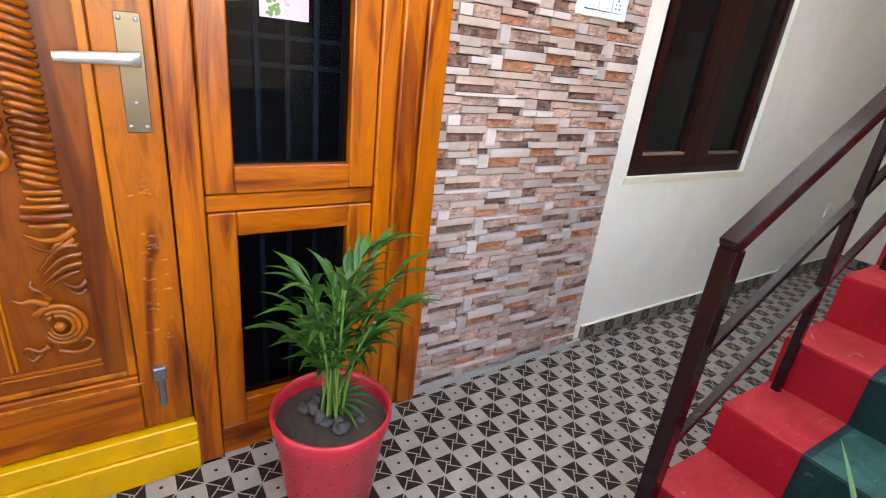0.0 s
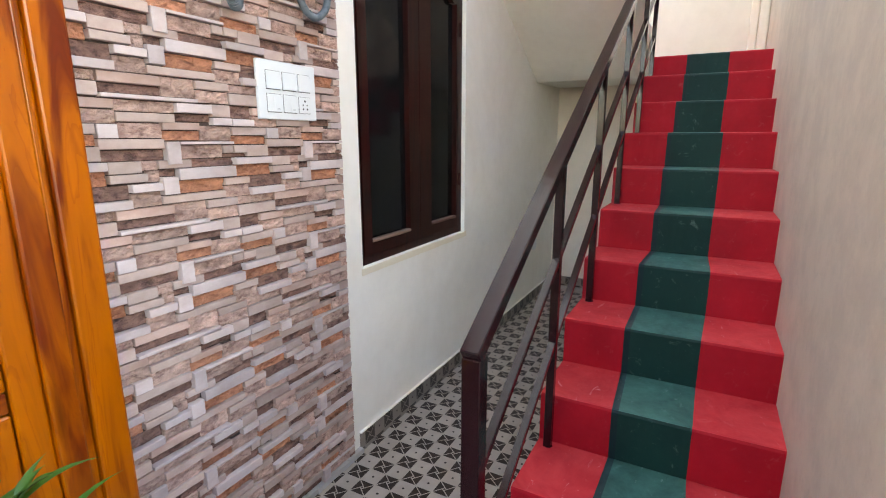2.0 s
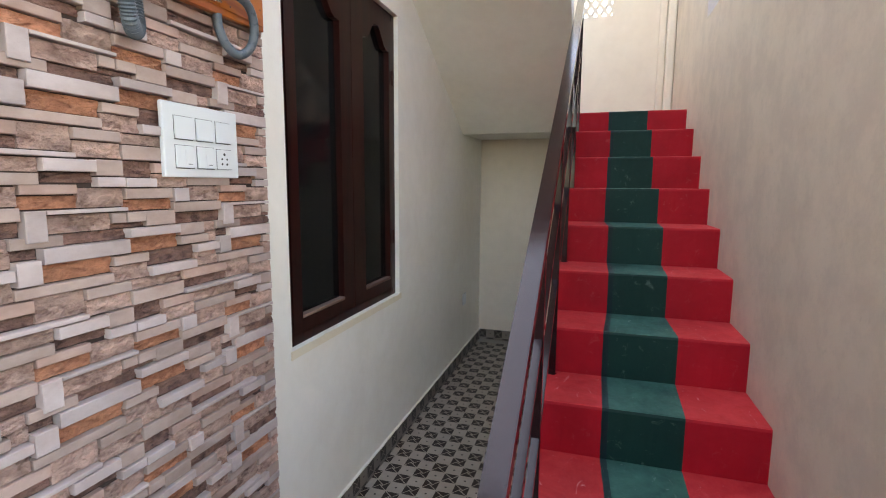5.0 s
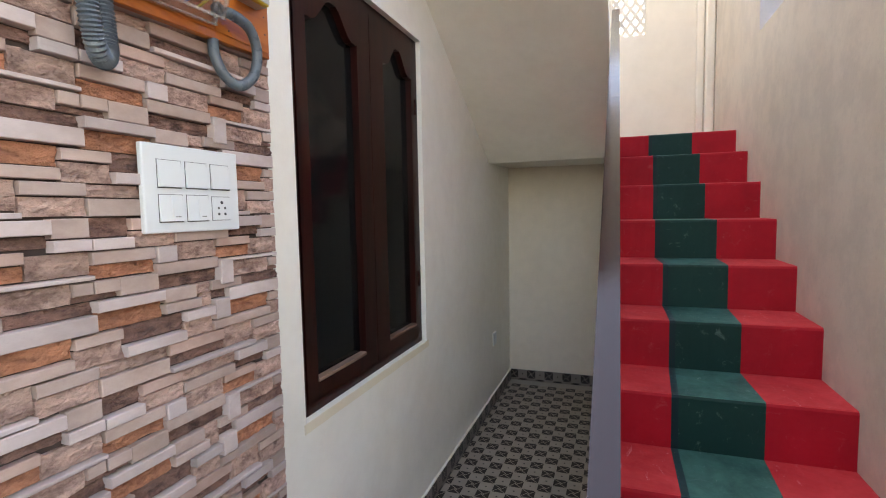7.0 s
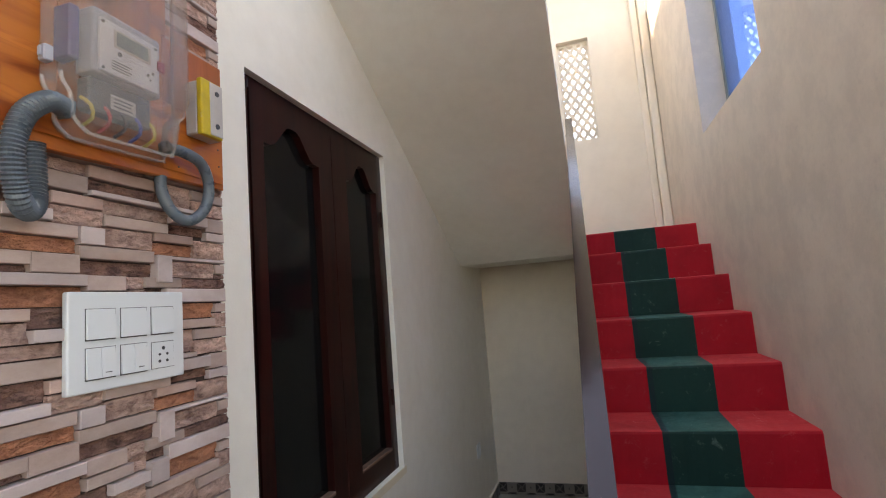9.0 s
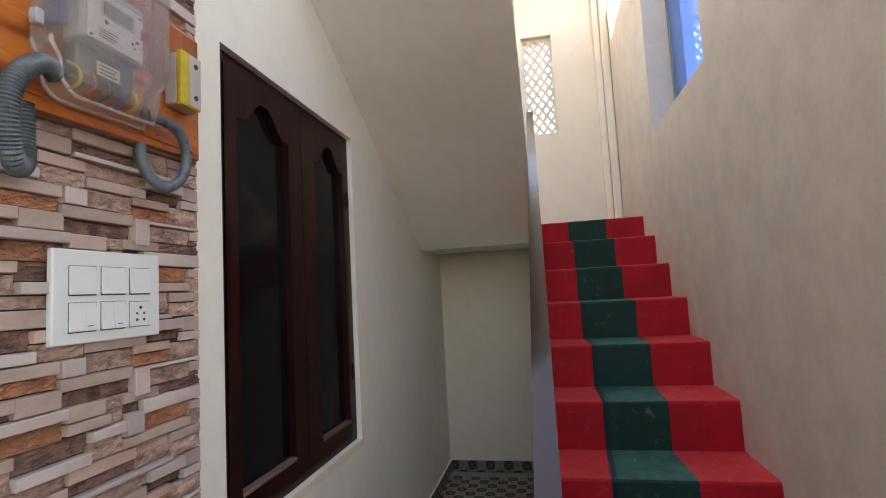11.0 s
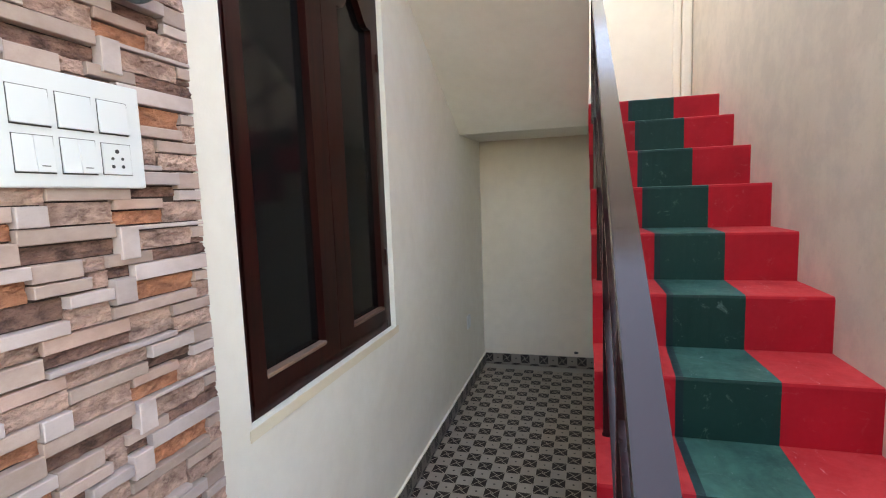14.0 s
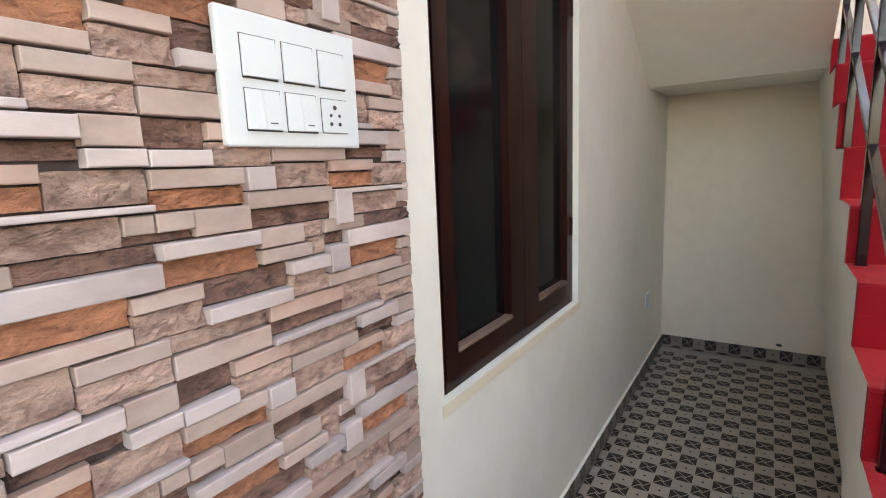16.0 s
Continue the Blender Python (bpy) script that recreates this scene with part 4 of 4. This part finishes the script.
# ---- planter fill ----
def palm():
    cx, cy = 0.30, -3.535
    e = bpy.data.objects["potted_palm"]
    rnd = random.Random(7)
    leaves = bmesh.new()
    fronds = ((1.3, 0.17, 0.50, 7), (0.9, 0.20, 0.44, 7), (1.7, 0.13, 0.47, 6), (0.4, 0.16, 0.36, 6), (2.3, 0.14, 0.42, 6), (-0.6, 0.15, 0.34, 6), (-1.3, 0.15, 0.36, 6), (-2.0, 0.16, 0.40, 6),
              (3.0, 0.10, 0.38, 5), (1.1, 0.24, 0.33, 7), (1.9, 0.20, 0.30, 6), (-1.7, 0.20, 0.28, 6), (0.0, 0.05, 0.43, 5), (1.4, 0.07, 0.40, 6), (-1.0, 0.08, 0.42, 5), (0.7, 0.13, 0.26, 5), (-2.6, 0.13, 0.26, 4))
    for a, lean, ht, n in fronds:
        r = rnd.uniform(0.006, 0.032)
        d = Vector((math.cos(a), math.sin(a), 0))
        foot = Vector((r * math.cos(a * 2.3), r * math.sin(a * 2.3), 0.262))
        mid = foot + d * lean * 0.08 + Vector((0, 0, ht * 0.62))
        top = foot + d * lean * 0.62 + Vector((0, 0, ht))
        path = [foot * (1 - t) ** 2 + mid * 2 * t * (1 - t) + top * t * t for t in (0, 0.2, 0.4, 0.6, 0.8, 1.0)]
        stem = bmesh.new()
        tube(stem, path, rnd.uniform(0.0026, 0.0042), 6)
        smooth(part("stem", stem, STALK, e, "pale green stalk"))
        side = Vector((-d.y, d.x, 0))
        for i in range(n):
            t = 0.50 + 0.5 * i / (n - 1)
            base = foot * (1 - t) ** 2 + mid * 2 * t * (1 - t) + top * t * t
            along = (2 * (1 - t) * (mid - foot) + 2 * t * (top - mid)).normalized()
            for sg in (-1, 1):
                way = (along * rnd.uniform(0.7, 1.1) + side * sg * rnd.uniform(0.45, 0.8) * (1.25 - t) * 1.6 + Vector((0, 0, rnd.uniform(-0.1, 0.2)))).normalized()
                blade(leaves, base, math.atan2(way.y, way.x), math.asin(max(-1, min(1, way.z))), rnd.uniform(0.07, 0.14), rnd.uniform(0.0048, 0.0082), rnd)
        blade(leaves, top, a, 0.7, rnd.uniform(0.10, 0.15), 0.006, rnd)
    blade(leaves, Vector((0.0, 0.01, 0.52)), 1.2, 1.55, 0.27, 0.005, rnd)
    for i in range(6):
        blade(leaves, Vector((0.01, 0.02, 0.31 + 0.01 * i)), 0.1 + 0.35 * i, 0.35, 0.11, 0.0035, rnd)
    lf = part("leaves", leaves, LEAF, e, "narrow green leaves", "stuff")
    smooth(lf)
    peb = []
    for i in range(16):
        a, r = rnd.uniform(0, 6.28), rnd.uniform(0.03, 0.085)
        bm = bmesh.new()
        bmesh.ops.create_icosphere(bm, subdivisions=2, radius=1)
        sx, sy, sz = (rnd.uniform(0.012, 0.024) for _ in range(3))
        for v in bm.verts:
            k = 1 + 0.3 * noise.noise(v.co * 1.3 + Vector((i * 5, 0, 0)))
            v.co = Vector((v.co.x * sx * k + r * math.cos(a), v.co.y * sy * k + r * math.sin(a), 0.279 + abs(sz) * 0.5 + v.co.z * sz * 0.75 * k))
        p = smooth(part("pebble", bm, STONE_GREY, e, "grey pebble"))
    for o in e.children:
        if o.name.startswith(("stem", "leaves", "pebble")):
            o.location = (0, 0, 0)


def blade(bm, base, ang, up, ln, w, rnd):
    d = Vector((math.cos(ang), math.sin(ang), 0))
    s = Vector((-d.y, d.x, 0))
    prev = None
    n = 6
    p = base.copy()
    pitch = up
    for i in range(n + 1):
        t = i / n
        ww = w * (0.35 + 1.3 * math.sin(math.pi * min(1, t * 0.9 + 0.12))) * (1 - t ** 3)
        a = bm.verts.new(p - s * ww + Vector((0, 0, ww * 0.5)))
        b = bm.verts.new(p.copy())
        c = bm.verts.new(p + s * ww + Vector((0, 0, ww * 0.5)))
        if prev:
            bm.faces.new((prev[0], prev[1], b, a))
            bm.faces.new((prev[1], prev[2], c, b))
        prev = (a, b, c)
        p = p + (d * math.cos(pitch) + Vector((0, 0, math.sin(pitch)))) * ln / n
        pitch -= 0.17


palm()


def stair_palm():
    cx, cy = 1.355, -3.17
    e = thing("potted_palm", cx, cy, 0, "tall narrow-leaved green palm in a red pot beside the stairs", "potted plant")
    bm = bmesh.new()
    lathe(bm, [(0.080, 0.0), (0.084, 0.01), (0.108, 0.20), (0.114, 0.21), (0.116, 0.232), (0.108, 0.234), (0.104, 0.21)])
    bm.faces.new([v for v in bm.verts[:40]][::-1])
    bmesh.ops.recalc_face_normals(bm, faces=bm.faces[:])
    smooth(part("pot", bm, TERRA, e, "red plastic pot"))
    bm = bmesh.new()
    bmesh.ops.create_circle(bm, cap_ends=True, segments=32, radius=0.105)
    for v in bm.verts:
        v.co.z = 0.212
    part("soil", bm, SOIL, e)
    tips = [(-0.175, 0.092, 0.758), (-0.094, -0.078, 0.926), (0.06, 0.07, 0.62), (0.02, 0.12, 0.55), (-0.10, 0.10, 0.52), (0.08, -0.05, 0.56), (-0.02, -0.10, 0.50)]
    for k, tip in enumerate(tips):
        bm = bmesh.new()
        base, tip = Vector((0.012 * math.cos(k), 0.012 * math.sin(k), 0.21)), Vector(tip)
        mid = base.lerp(tip, 0.6) + Vector((-tip.x * 0.45, -tip.y * 0.45, 0.05))
        prev = None
        for i in range(15):
            t = i / 14
            p = base * (1 - t) ** 2 + mid * 2 * t * (1 - t) + tip * t * t
            w = 0.0068 * math.sin(math.pi * min(1.0, 0.12 + t * 0.88)) ** 0.6 if t < 1 else 0.0003
            side = Vector((0.9, 0.35, 0)).normalized() * w
            row = [bm.verts.new(p - side), bm.verts.new(p - Vector((0, w * 0.4, 0))), bm.verts.new(p + side)]
            if prev:
                for j in (0, 1):
                    bm.faces.new((prev[j], prev[j + 1], row[j + 1], row[j]))
            prev = row
        smooth(part("leaf", bm, LEAF, e, "long pointed green leaf"))


stair_palm()


# ---- carved ornament of the door ----
def carving():
    leaf = bpy.data.objects["door"]
    x = 0.004
    yc = -4.091

    def cut(name, mat, r0, r1, *yz, lift=0.008):
        n = len(yz)
        pts = [(x + lift * math.sin(math.pi * (0.15 + 0.7 * i / (n - 1))), y, z) for i, (y, z) in enumerate(yz)]
        smooth(part(name, lobe(bmesh.new(), pts, r0, r1), mat, leaf))
    for k in range(36):
        z = 0.878 + 0.0180 * k
        bm = bmesh.new()
        tube(bm, [(x - 0.004, yc - 0.031, z + 0.004), (x + 0.010, yc - 0.019, z + 0.006), (x + 0.017, yc, z + 0.001), (x + 0.010, yc + 0.019, z - 0.007), (x - 0.004, yc + 0.029, z - 0.011)], 0.0072, 8)
        smooth(part("rope_turn", bm, CARVED, leaf))
    for z, w, h in ((0.860, 0.034, 0.007), (0.843, 0.030, 0.006), (0.825, 0.043, 0.008), (0.803, 0.047, 0.010), (0.782, 0.036, 0.007)):
        cut("capital_ring", CARVED, h, h, (yc - w, z + 0.002), (yc - w * 0.4, z), (yc + w * 0.4, z), (yc + w, z - 0.002), lift=0.012)
    # flowing leaves under the capital, each swept from the lower left up to the right
    for k, (y0, z0, y1, z1, b, r) in enumerate(((-4.140, 0.765, -4.045, 0.770, -0.018, 0.010), (-4.136, 0.742, -4.052, 0.748, -0.020, 0.008), (-4.128, 0.672, -4.046, 0.728, 0.022, 0.009),
                                                (-4.126, 0.655, -4.042, 0.706, 0.018, 0.008), (-4.122, 0.640, -4.044, 0.684, 0.014, 0.008), (-4.118, 0.628, -4.050, 0.664, 0.010, 0.007),
                                                (-4.108, 0.700, -4.070, 0.742, 0.010, 0.008), (-4.085, 0.640, -4.040, 0.640, -0.012, 0.009), (-4.078, 0.622, -4.044, 0.618, -0.010, 0.007))):
        cut("carved_leaf", CARVED, r, 0.0025, (y1, z1), (y1 + (y0 - y1) * 0.35, z1 + (z0 - z1) * 0.35 + b), (y1 + (y0 - y1) * 0.7, z1 + (z0 - z1) * 0.7 + b * 0.8), (y0, z0), lift=0.014)
    # great scroll turning inwards, with its beaded eye
    for r_start, wd, ph in ((0.060, 0.009, 2.5), (0.044, 0.0075, 2.2), (0.030, 0.0065, 1.9)):
        pts = []
        for i in range(15):
            a = ph - i * 0.36
            r = r_start * (1 - i / 40)
            pts.append((-4.106 + r * math.cos(a) * 0.95, 0.527 + r * math.sin(a)))
        cut("carved_scroll", CARVED, wd, wd * 0.45, *pts, lift=0.013)
    for y, z, r in ((-4.108, 0.528, 0.013), (-4.126, 0.552, 0.008), (-4.094, 0.556, 0.008), (-4.082, 0.520, 0.007)):
        bm = bmesh.new()
        bmesh.ops.create_uvsphere(bm, u_segments=12, v_segments=8, radius=r)
        for v in bm.verts:
            v.co = Vector((x + 0.006 + v.co.x * 0.8, y + v.co.y, z + v.co.z))
        smooth(part("carved_bead", bm, CARVED, leaf))
    cut("carved_leaf", CARVED, 0.011, 0.002, (-4.122, 0.588), (-4.146, 0.606), (-4.166, 0.604), (-4.184, 0.612), lift=0.014)
    cut("carved_leaf", CARVED, 0.009, 0.002, (-4.118, 0.600), (-4.128, 0.622), (-4.146, 0.640), (-4.142, 0.655), lift=0.012)
    cut("carved_leaf", CARVED, 0.009, 0.002, (-4.135, 0.478), (-4.155, 0.470), (-4.175, 0.486), (-4.186, 0.470), lift=0.012)
    cut("carved_leaf", CARVED, 0.007, 0.002, (-4.150, 0.462), (-4.168, 0.448), (-4.180, 0.455), lift=0.010)
    cut("carved_scroll", CARVED, 0.008, 0.003, (-4.120, 0.462), (-4.090, 0.452), (-4.062, 0.456), (-4.050, 0.474), (-4.062, 0.486), (-4.072, 0.476), lift=0.011)
    # second ornament, deeper in the panel
    for z0, w in ((1.045, 0.055), (1.000, 0.050), (0.965, 0.060), (0.925, 0.040)):
        cut("carved_leaf", CARVED, 0.013, 0.003, (-4.165 - w * 0.4, z0 + 0.02), (-4.150, z0 + 0.024), (-4.138, z0 + 0.006), (-4.150, z0 - 0.014), (-4.165, z0 - 0.012), lift=0.014)
    part("base_moulding", boxes(((0.0, -4.62, 0.398), (0.012, -4.038, 0.404)), ((0.0, -4.62, 0.4041), (0.007, -4.041, 0.414)), bev=0.002), CARVED, leaf)
    part("rail_moulding", boxes(((0.018, -4.687, 0.318), (0.024, -3.956, 0.328)), bev=0.002), TEAK_L, leaf, "paler edge moulding")
    for y in (-4.205, -4.215):
        part("bead", boxes(((0.0, y - 0.003, 0.418), (0.006, y + 0.003, 2.14)), bev=0.002), TEAK_L, leaf, "thin pale bead")
    rnd = random.Random(3)
    for i in range(34):
        bm = bmesh.new()
        y, z = rnd.gauss(-3.903, 0.014), (0.86, 0.73, 0.71, 0.63, 0.54, 0.46)[i % 6] + rnd.gauss(0, 0.016)
        bmesh.ops.create_uvsphere(bm, u_segments=8, v_segments=5, radius=1)
        for v in bm.verts:
            v.co = Vector((0.018 + v.co.x * 0.003, y + v.co.y * (0.004 + 0.0002 * i), z + v.co.z * 0.004))
        smooth(part("varnish_drip", bm, TEAK_L, leaf, "small raised varnish drips"))


carving()


# ---- stone cladding ----
# One printed tile, 482.5 by 313.5 mm, in pieces: kind, left, top, right, bottom in mm from its upper left corner.
BAND_A = (("W", 0, 0, 38, 58), ("W", 38, 0, 203, 9), ("R", 38, 10, 167, 45), ("G", 167, 11, 202, 34), ("G", 202, 11, 248, 34), ("G", 248, 11, 329, 45), ("D", 167, 34, 248, 45),
          ("D", 329, 20, 482, 46), ("G", 459, 46, 550, 68), ("D", 68, 46, 202, 68), ("W", 202, 46, 337, 67), ("O", 202, 67, 337, 101))
BAND_B = (("G", 338, 46, 417, 75), ("G", 338, 76, 428, 97), ("R", 417, 46, 459, 70), ("R", 428, 70, 462, 99), ("D", 462, 68, 506, 87), ("W", 462, 88, 505, 133), ("W", 384, 100, 461, 121),
          ("W", 26, 68, 202, 99), ("O", 24, 100, 164, 134), ("G", 458, 135, 645, 156), ("G", 164, 102, 250, 123), ("R", 164, 124, 250, 158))
BAND_C = (("D", 250, 101, 384, 135), ("W", 250, 136, 383, 158), ("R", 384, 122, 459, 157), ("P", 343, 158, 490, 183), ("R", 8, 157, 101, 205), ("G", 101, 158, 201, 181), ("R", 202, 159, 342, 182),
          ("G", 202, 183, 342, 215), ("R", 101, 182, 201, 214), ("D", 343, 184, 490, 205), ("W", 343, 206, 583, 217))
BAND_D = (("R", 372, 218, 520, 245), ("W", 38, 218, 140, 243), ("D", 38, 244, 140, 264), ("G", 140, 216, 202, 250), ("D", 202, 216, 279, 251), ("P", 279, 218, 372, 241), ("R", 279, 242, 372, 274),
          ("G", 372, 246, 517, 269), ("W", 140, 251, 202, 272), ("W", 202, 252, 279, 273))
BAND_E = (("G", 202, 274, 325, 298), ("O", 202, 298, 325, 323), ("W", 325, 274, 371, 307), ("P", 0, 266, 103, 286), ("O", 0, 287, 103, 312), ("R", 103, 273, 201, 313), ("R", 372, 270, 481, 306),
          ("G", 325, 307, 481, 332))
TILE_W, TILE_H = 0.4825, 0.3135


def stone(kind, island):
    base, low, rough, rl = {"W": ((0.57, 0.475, 0.45), (0.465, 0.37, 0.34), 0.5, 0.25), "G": ((0.49, 0.37, 0.32), (0.38, 0.27, 0.225), 0.6, 0.35), "P": ((0.52, 0.355, 0.295), (0.40, 0.255, 0.205), 0.7, 0.35),
                            "R": ((0.585, 0.385, 0.31), (0.28, 0.155, 0.125), 0.85, 1.0), "O": ((0.57, 0.245, 0.14), (0.31, 0.105, 0.055), 0.85, 0.9), "D": ((0.29, 0.155, 0.12), (0.075, 0.036, 0.03), 0.85, 1.0)}[kind]
    n = Nodes("stone_" + kind + ("_far" if island else ""), rough)
    v = n.coord(scale=(1, 1, 1.8))
    big = n.noise(22 if kind in "ROD" else 9, 7, 0.62, v, 0.1)
    fine = n.noise(300, 3, 0.6, v)
    ridge = n.noise(75, 6, 0.68, v, 0.2)
    if island:
        rv = n.add("ShaderNodeNewGeometry").outputs["Random Per Island"]
    else:
        rv = n.add("ShaderNodeObjectInfo").outputs["Random"]
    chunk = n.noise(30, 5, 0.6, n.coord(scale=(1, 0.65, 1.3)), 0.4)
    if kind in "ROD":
        # relief shading painted into the colour: hollows darker, crests lighter
        relief_shade = n.math("MULTIPLY_ADD", chunk, 0.65, n.math("MULTIPLY", ridge, 0.35))
        col = n.ramp(relief_shade, [(0.35, tuple(x * 0.6 for x in low)), (0.43, tuple(0.4 * x + 0.6 * y for x, y in zip(base, low))), (0.49, base), (0.60, tuple(min(0.8, x * 1.25) for x in base))])
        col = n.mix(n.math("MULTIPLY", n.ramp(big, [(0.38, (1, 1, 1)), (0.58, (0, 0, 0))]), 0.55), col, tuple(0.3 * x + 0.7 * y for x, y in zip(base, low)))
    else:
        col = n.ramp(big, [(0.38, low), (0.62, base)])
    col = n.mix(n.ramp(fine, [(0.33, (0.35, 0.35, 0.35)), (0.42, (0, 0, 0))]), col, low)
    hs = n.add("ShaderNodeHueSaturation")
    n.link(n.math("MULTIPLY_ADD", rv, 0.3, 0.85), hs.inputs["Value"])
    n.link(col, hs.inputs["Color"])
    n.color(hs.outputs[0])
    h = n.math("ADD", n.math("MULTIPLY", ridge, rl * 0.6), n.math("MULTIPLY", fine, 0.10))
    if kind in "ROD":
        h = n.math("MULTIPLY_ADD", chunk, 1.3, h)
    return n.bump(h, 1.0 if kind in "ROD" else 0.55, 0.016 if kind in "ROD" else 0.002).m


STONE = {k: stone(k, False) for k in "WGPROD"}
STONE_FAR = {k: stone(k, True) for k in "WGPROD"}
DEPTH = {"W": 0.0255, "G": 0.0205, "P": 0.0185, "R": 0.0125, "O": 0.0095, "D": 0.0075}


def piece(bm, kind, y0, y1, z0, z1, seed, at_edge=False):
    """A stone of the cladding with a chipped or rugged front."""
    # joint widened so the dark bed draws shadow lines under the stones
    g = 0.0009
    y0, y1, z0, z1 = y0 + g, y1 - g, z0 + g, z1 - g
    d = DEPTH[kind] + 0.0025 * noise.noise((seed * 1.7, 2.2, 0.5))
    if at_edge:
        d = 0.0165 + (d - 0.0165) * 0.35
    if kind in "WGP":
        c = 0.0014
        rows = [[(0.001, y0, z0), (0.001, y1, z0), (0.001, y1, z1), (0.001, y0, z1)], [(d - c, y0, z0), (d - c, y1, z0), (d - c, y1, z1), (d - c, y0, z1)],
                [(d, y0 + c, z0 + c), (d, y1 - c, z0 + c), (d, y1 - c, z1 - c), (d, y0 + c, z1 - c)]]
        R = [[bm.verts.new(p) for p in r] for r in rows]
        for a, b in zip(R, R[1:]):
            for i in range(4):
                bm.faces.new((a[i], a[(i + 1) % 4], b[(i + 1) % 4], b[i]))
        bm.faces.new(R[-1])
        return
    ny, nz = 12, 5
    G = []
    for j in range(nz + 1):
        row = []
        for i in range(ny + 1):
            y, z = y0 + (y1 - y0) * i / ny, z0 + (z1 - z0) * j / nz
            h = 0.0042 * noise.noise((y * 38 + seed, z * 70, seed * 3.1)) + 0.0055 * abs(noise.noise((y * 70, z * 130 + seed, seed))) + 0.0022 * noise.noise((y * 230, z * 300, seed)) - 0.001
            row.append(bm.verts.new((d + h, y, z)))
        G.append(row)
    for j in range(nz):
        for i in range(ny):
            bm.faces.new((G[j][i], G[j][i + 1], G[j + 1][i + 1], G[j + 1][i]))
    edge = [G[0][i] for i in range(ny + 1)] + [G[j][ny] for j in range(1, nz + 1)] + [G[nz][i] for i in range(ny - 1, -1, -1)] + [G[j][0] for j in range(nz - 1, 0, -1)]
    back = [bm.verts.new((0.001, v.co.y, v.co.z)) for v in edge]
    for i in range(len(edge)):
        k = (i + 1) % len(edge)
        bm.faces.new((back[i], back[k], edge[k], edge[i]))


def cladding():
    pieces = [p for b in (BAND_A, BAND_B, BAND_C, BAND_D, BAND_E) for p in b]
    e = thing("stone_cladding", 0, 0, 0, "split-face stone cladding in white, grey, pink and orange", "wall cladding", kind="structure")
    # mortar coloured dark, so it also carries the shade between stones
    part("mortar_bed", boxes(((0.0008, -3.11, 0.022), (0.0035, -2.238, 2.899))), paint("mortar_with_gap_shade", (0.07, 0.045, 0.038), 0.9), e, "dark mortar behind the stones, with gap shade in its colour")
    ymin, ymax, zmin, zmax = -3.11, -2.238, 0.024, 2.898
    cand = []
    for c in (-1, 0, 1):
        for r in range(-6, 6):
            oy, oz = -2.92 + TILE_W * c, 1.3275 + TILE_H * r
            for i, (k, a, b, a2, b2) in enumerate(pieces):
                y0, y1, z0, z1 = oy + a / 1000, oy + a2 / 1000, oz - b2 / 1000, oz - b / 1000
                cy0, cy1, cz0, cz1 = max(y0, ymin), min(y1, ymax), max(z0, zmin), min(z1, zmax)
                if cy1 - cy0 < 0.006 or cz1 - cz0 < 0.004:
                    continue
                whole = (cy0, cy1, cz0, cz1) == (y0, y1, z0, z1)
                cand.append((abs((cz0 + cz1) / 2 - 1.35) + abs((cy0 + cy1) / 2 + 2.6) * 0.3, i, k, oy, oz, cy0, cy1, cz0, cz1, whole, (c, r)))
    cand.sort(key=lambda t: t[0])
    shared = {}
    far = {k: bmesh.new() for k in "WGPROD"}
    for n, (_, i, k, oy, oz, y0, y1, z0, z1, whole, cr) in enumerate(cand):
        if n >= 300:
            piece(far[k], k, y0, y1, z0, z1, i + 0.37, y1 == ymax)
            continue
        if whole and i in shared:
            ob = new("stone", shared[i])
            ob.parent = e
            ob.location = (0, oy, oz)
            continue
        bm = bmesh.new()
        piece(bm, k, y0 - oy, y1 - oy, z0 - oz, z1 - oz, i + 0.37, y1 == ymax)
        bmesh.ops.recalc_face_normals(bm, faces=bm.faces[:])
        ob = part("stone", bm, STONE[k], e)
        ob.location = (0, oy, oz)
        if whole:
            shared[i] = ob.data
    for k, bm in far.items():
        bmesh.ops.recalc_face_normals(bm, faces=bm.faces[:])
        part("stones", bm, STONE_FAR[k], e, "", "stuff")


cladding()
floor_tiles()
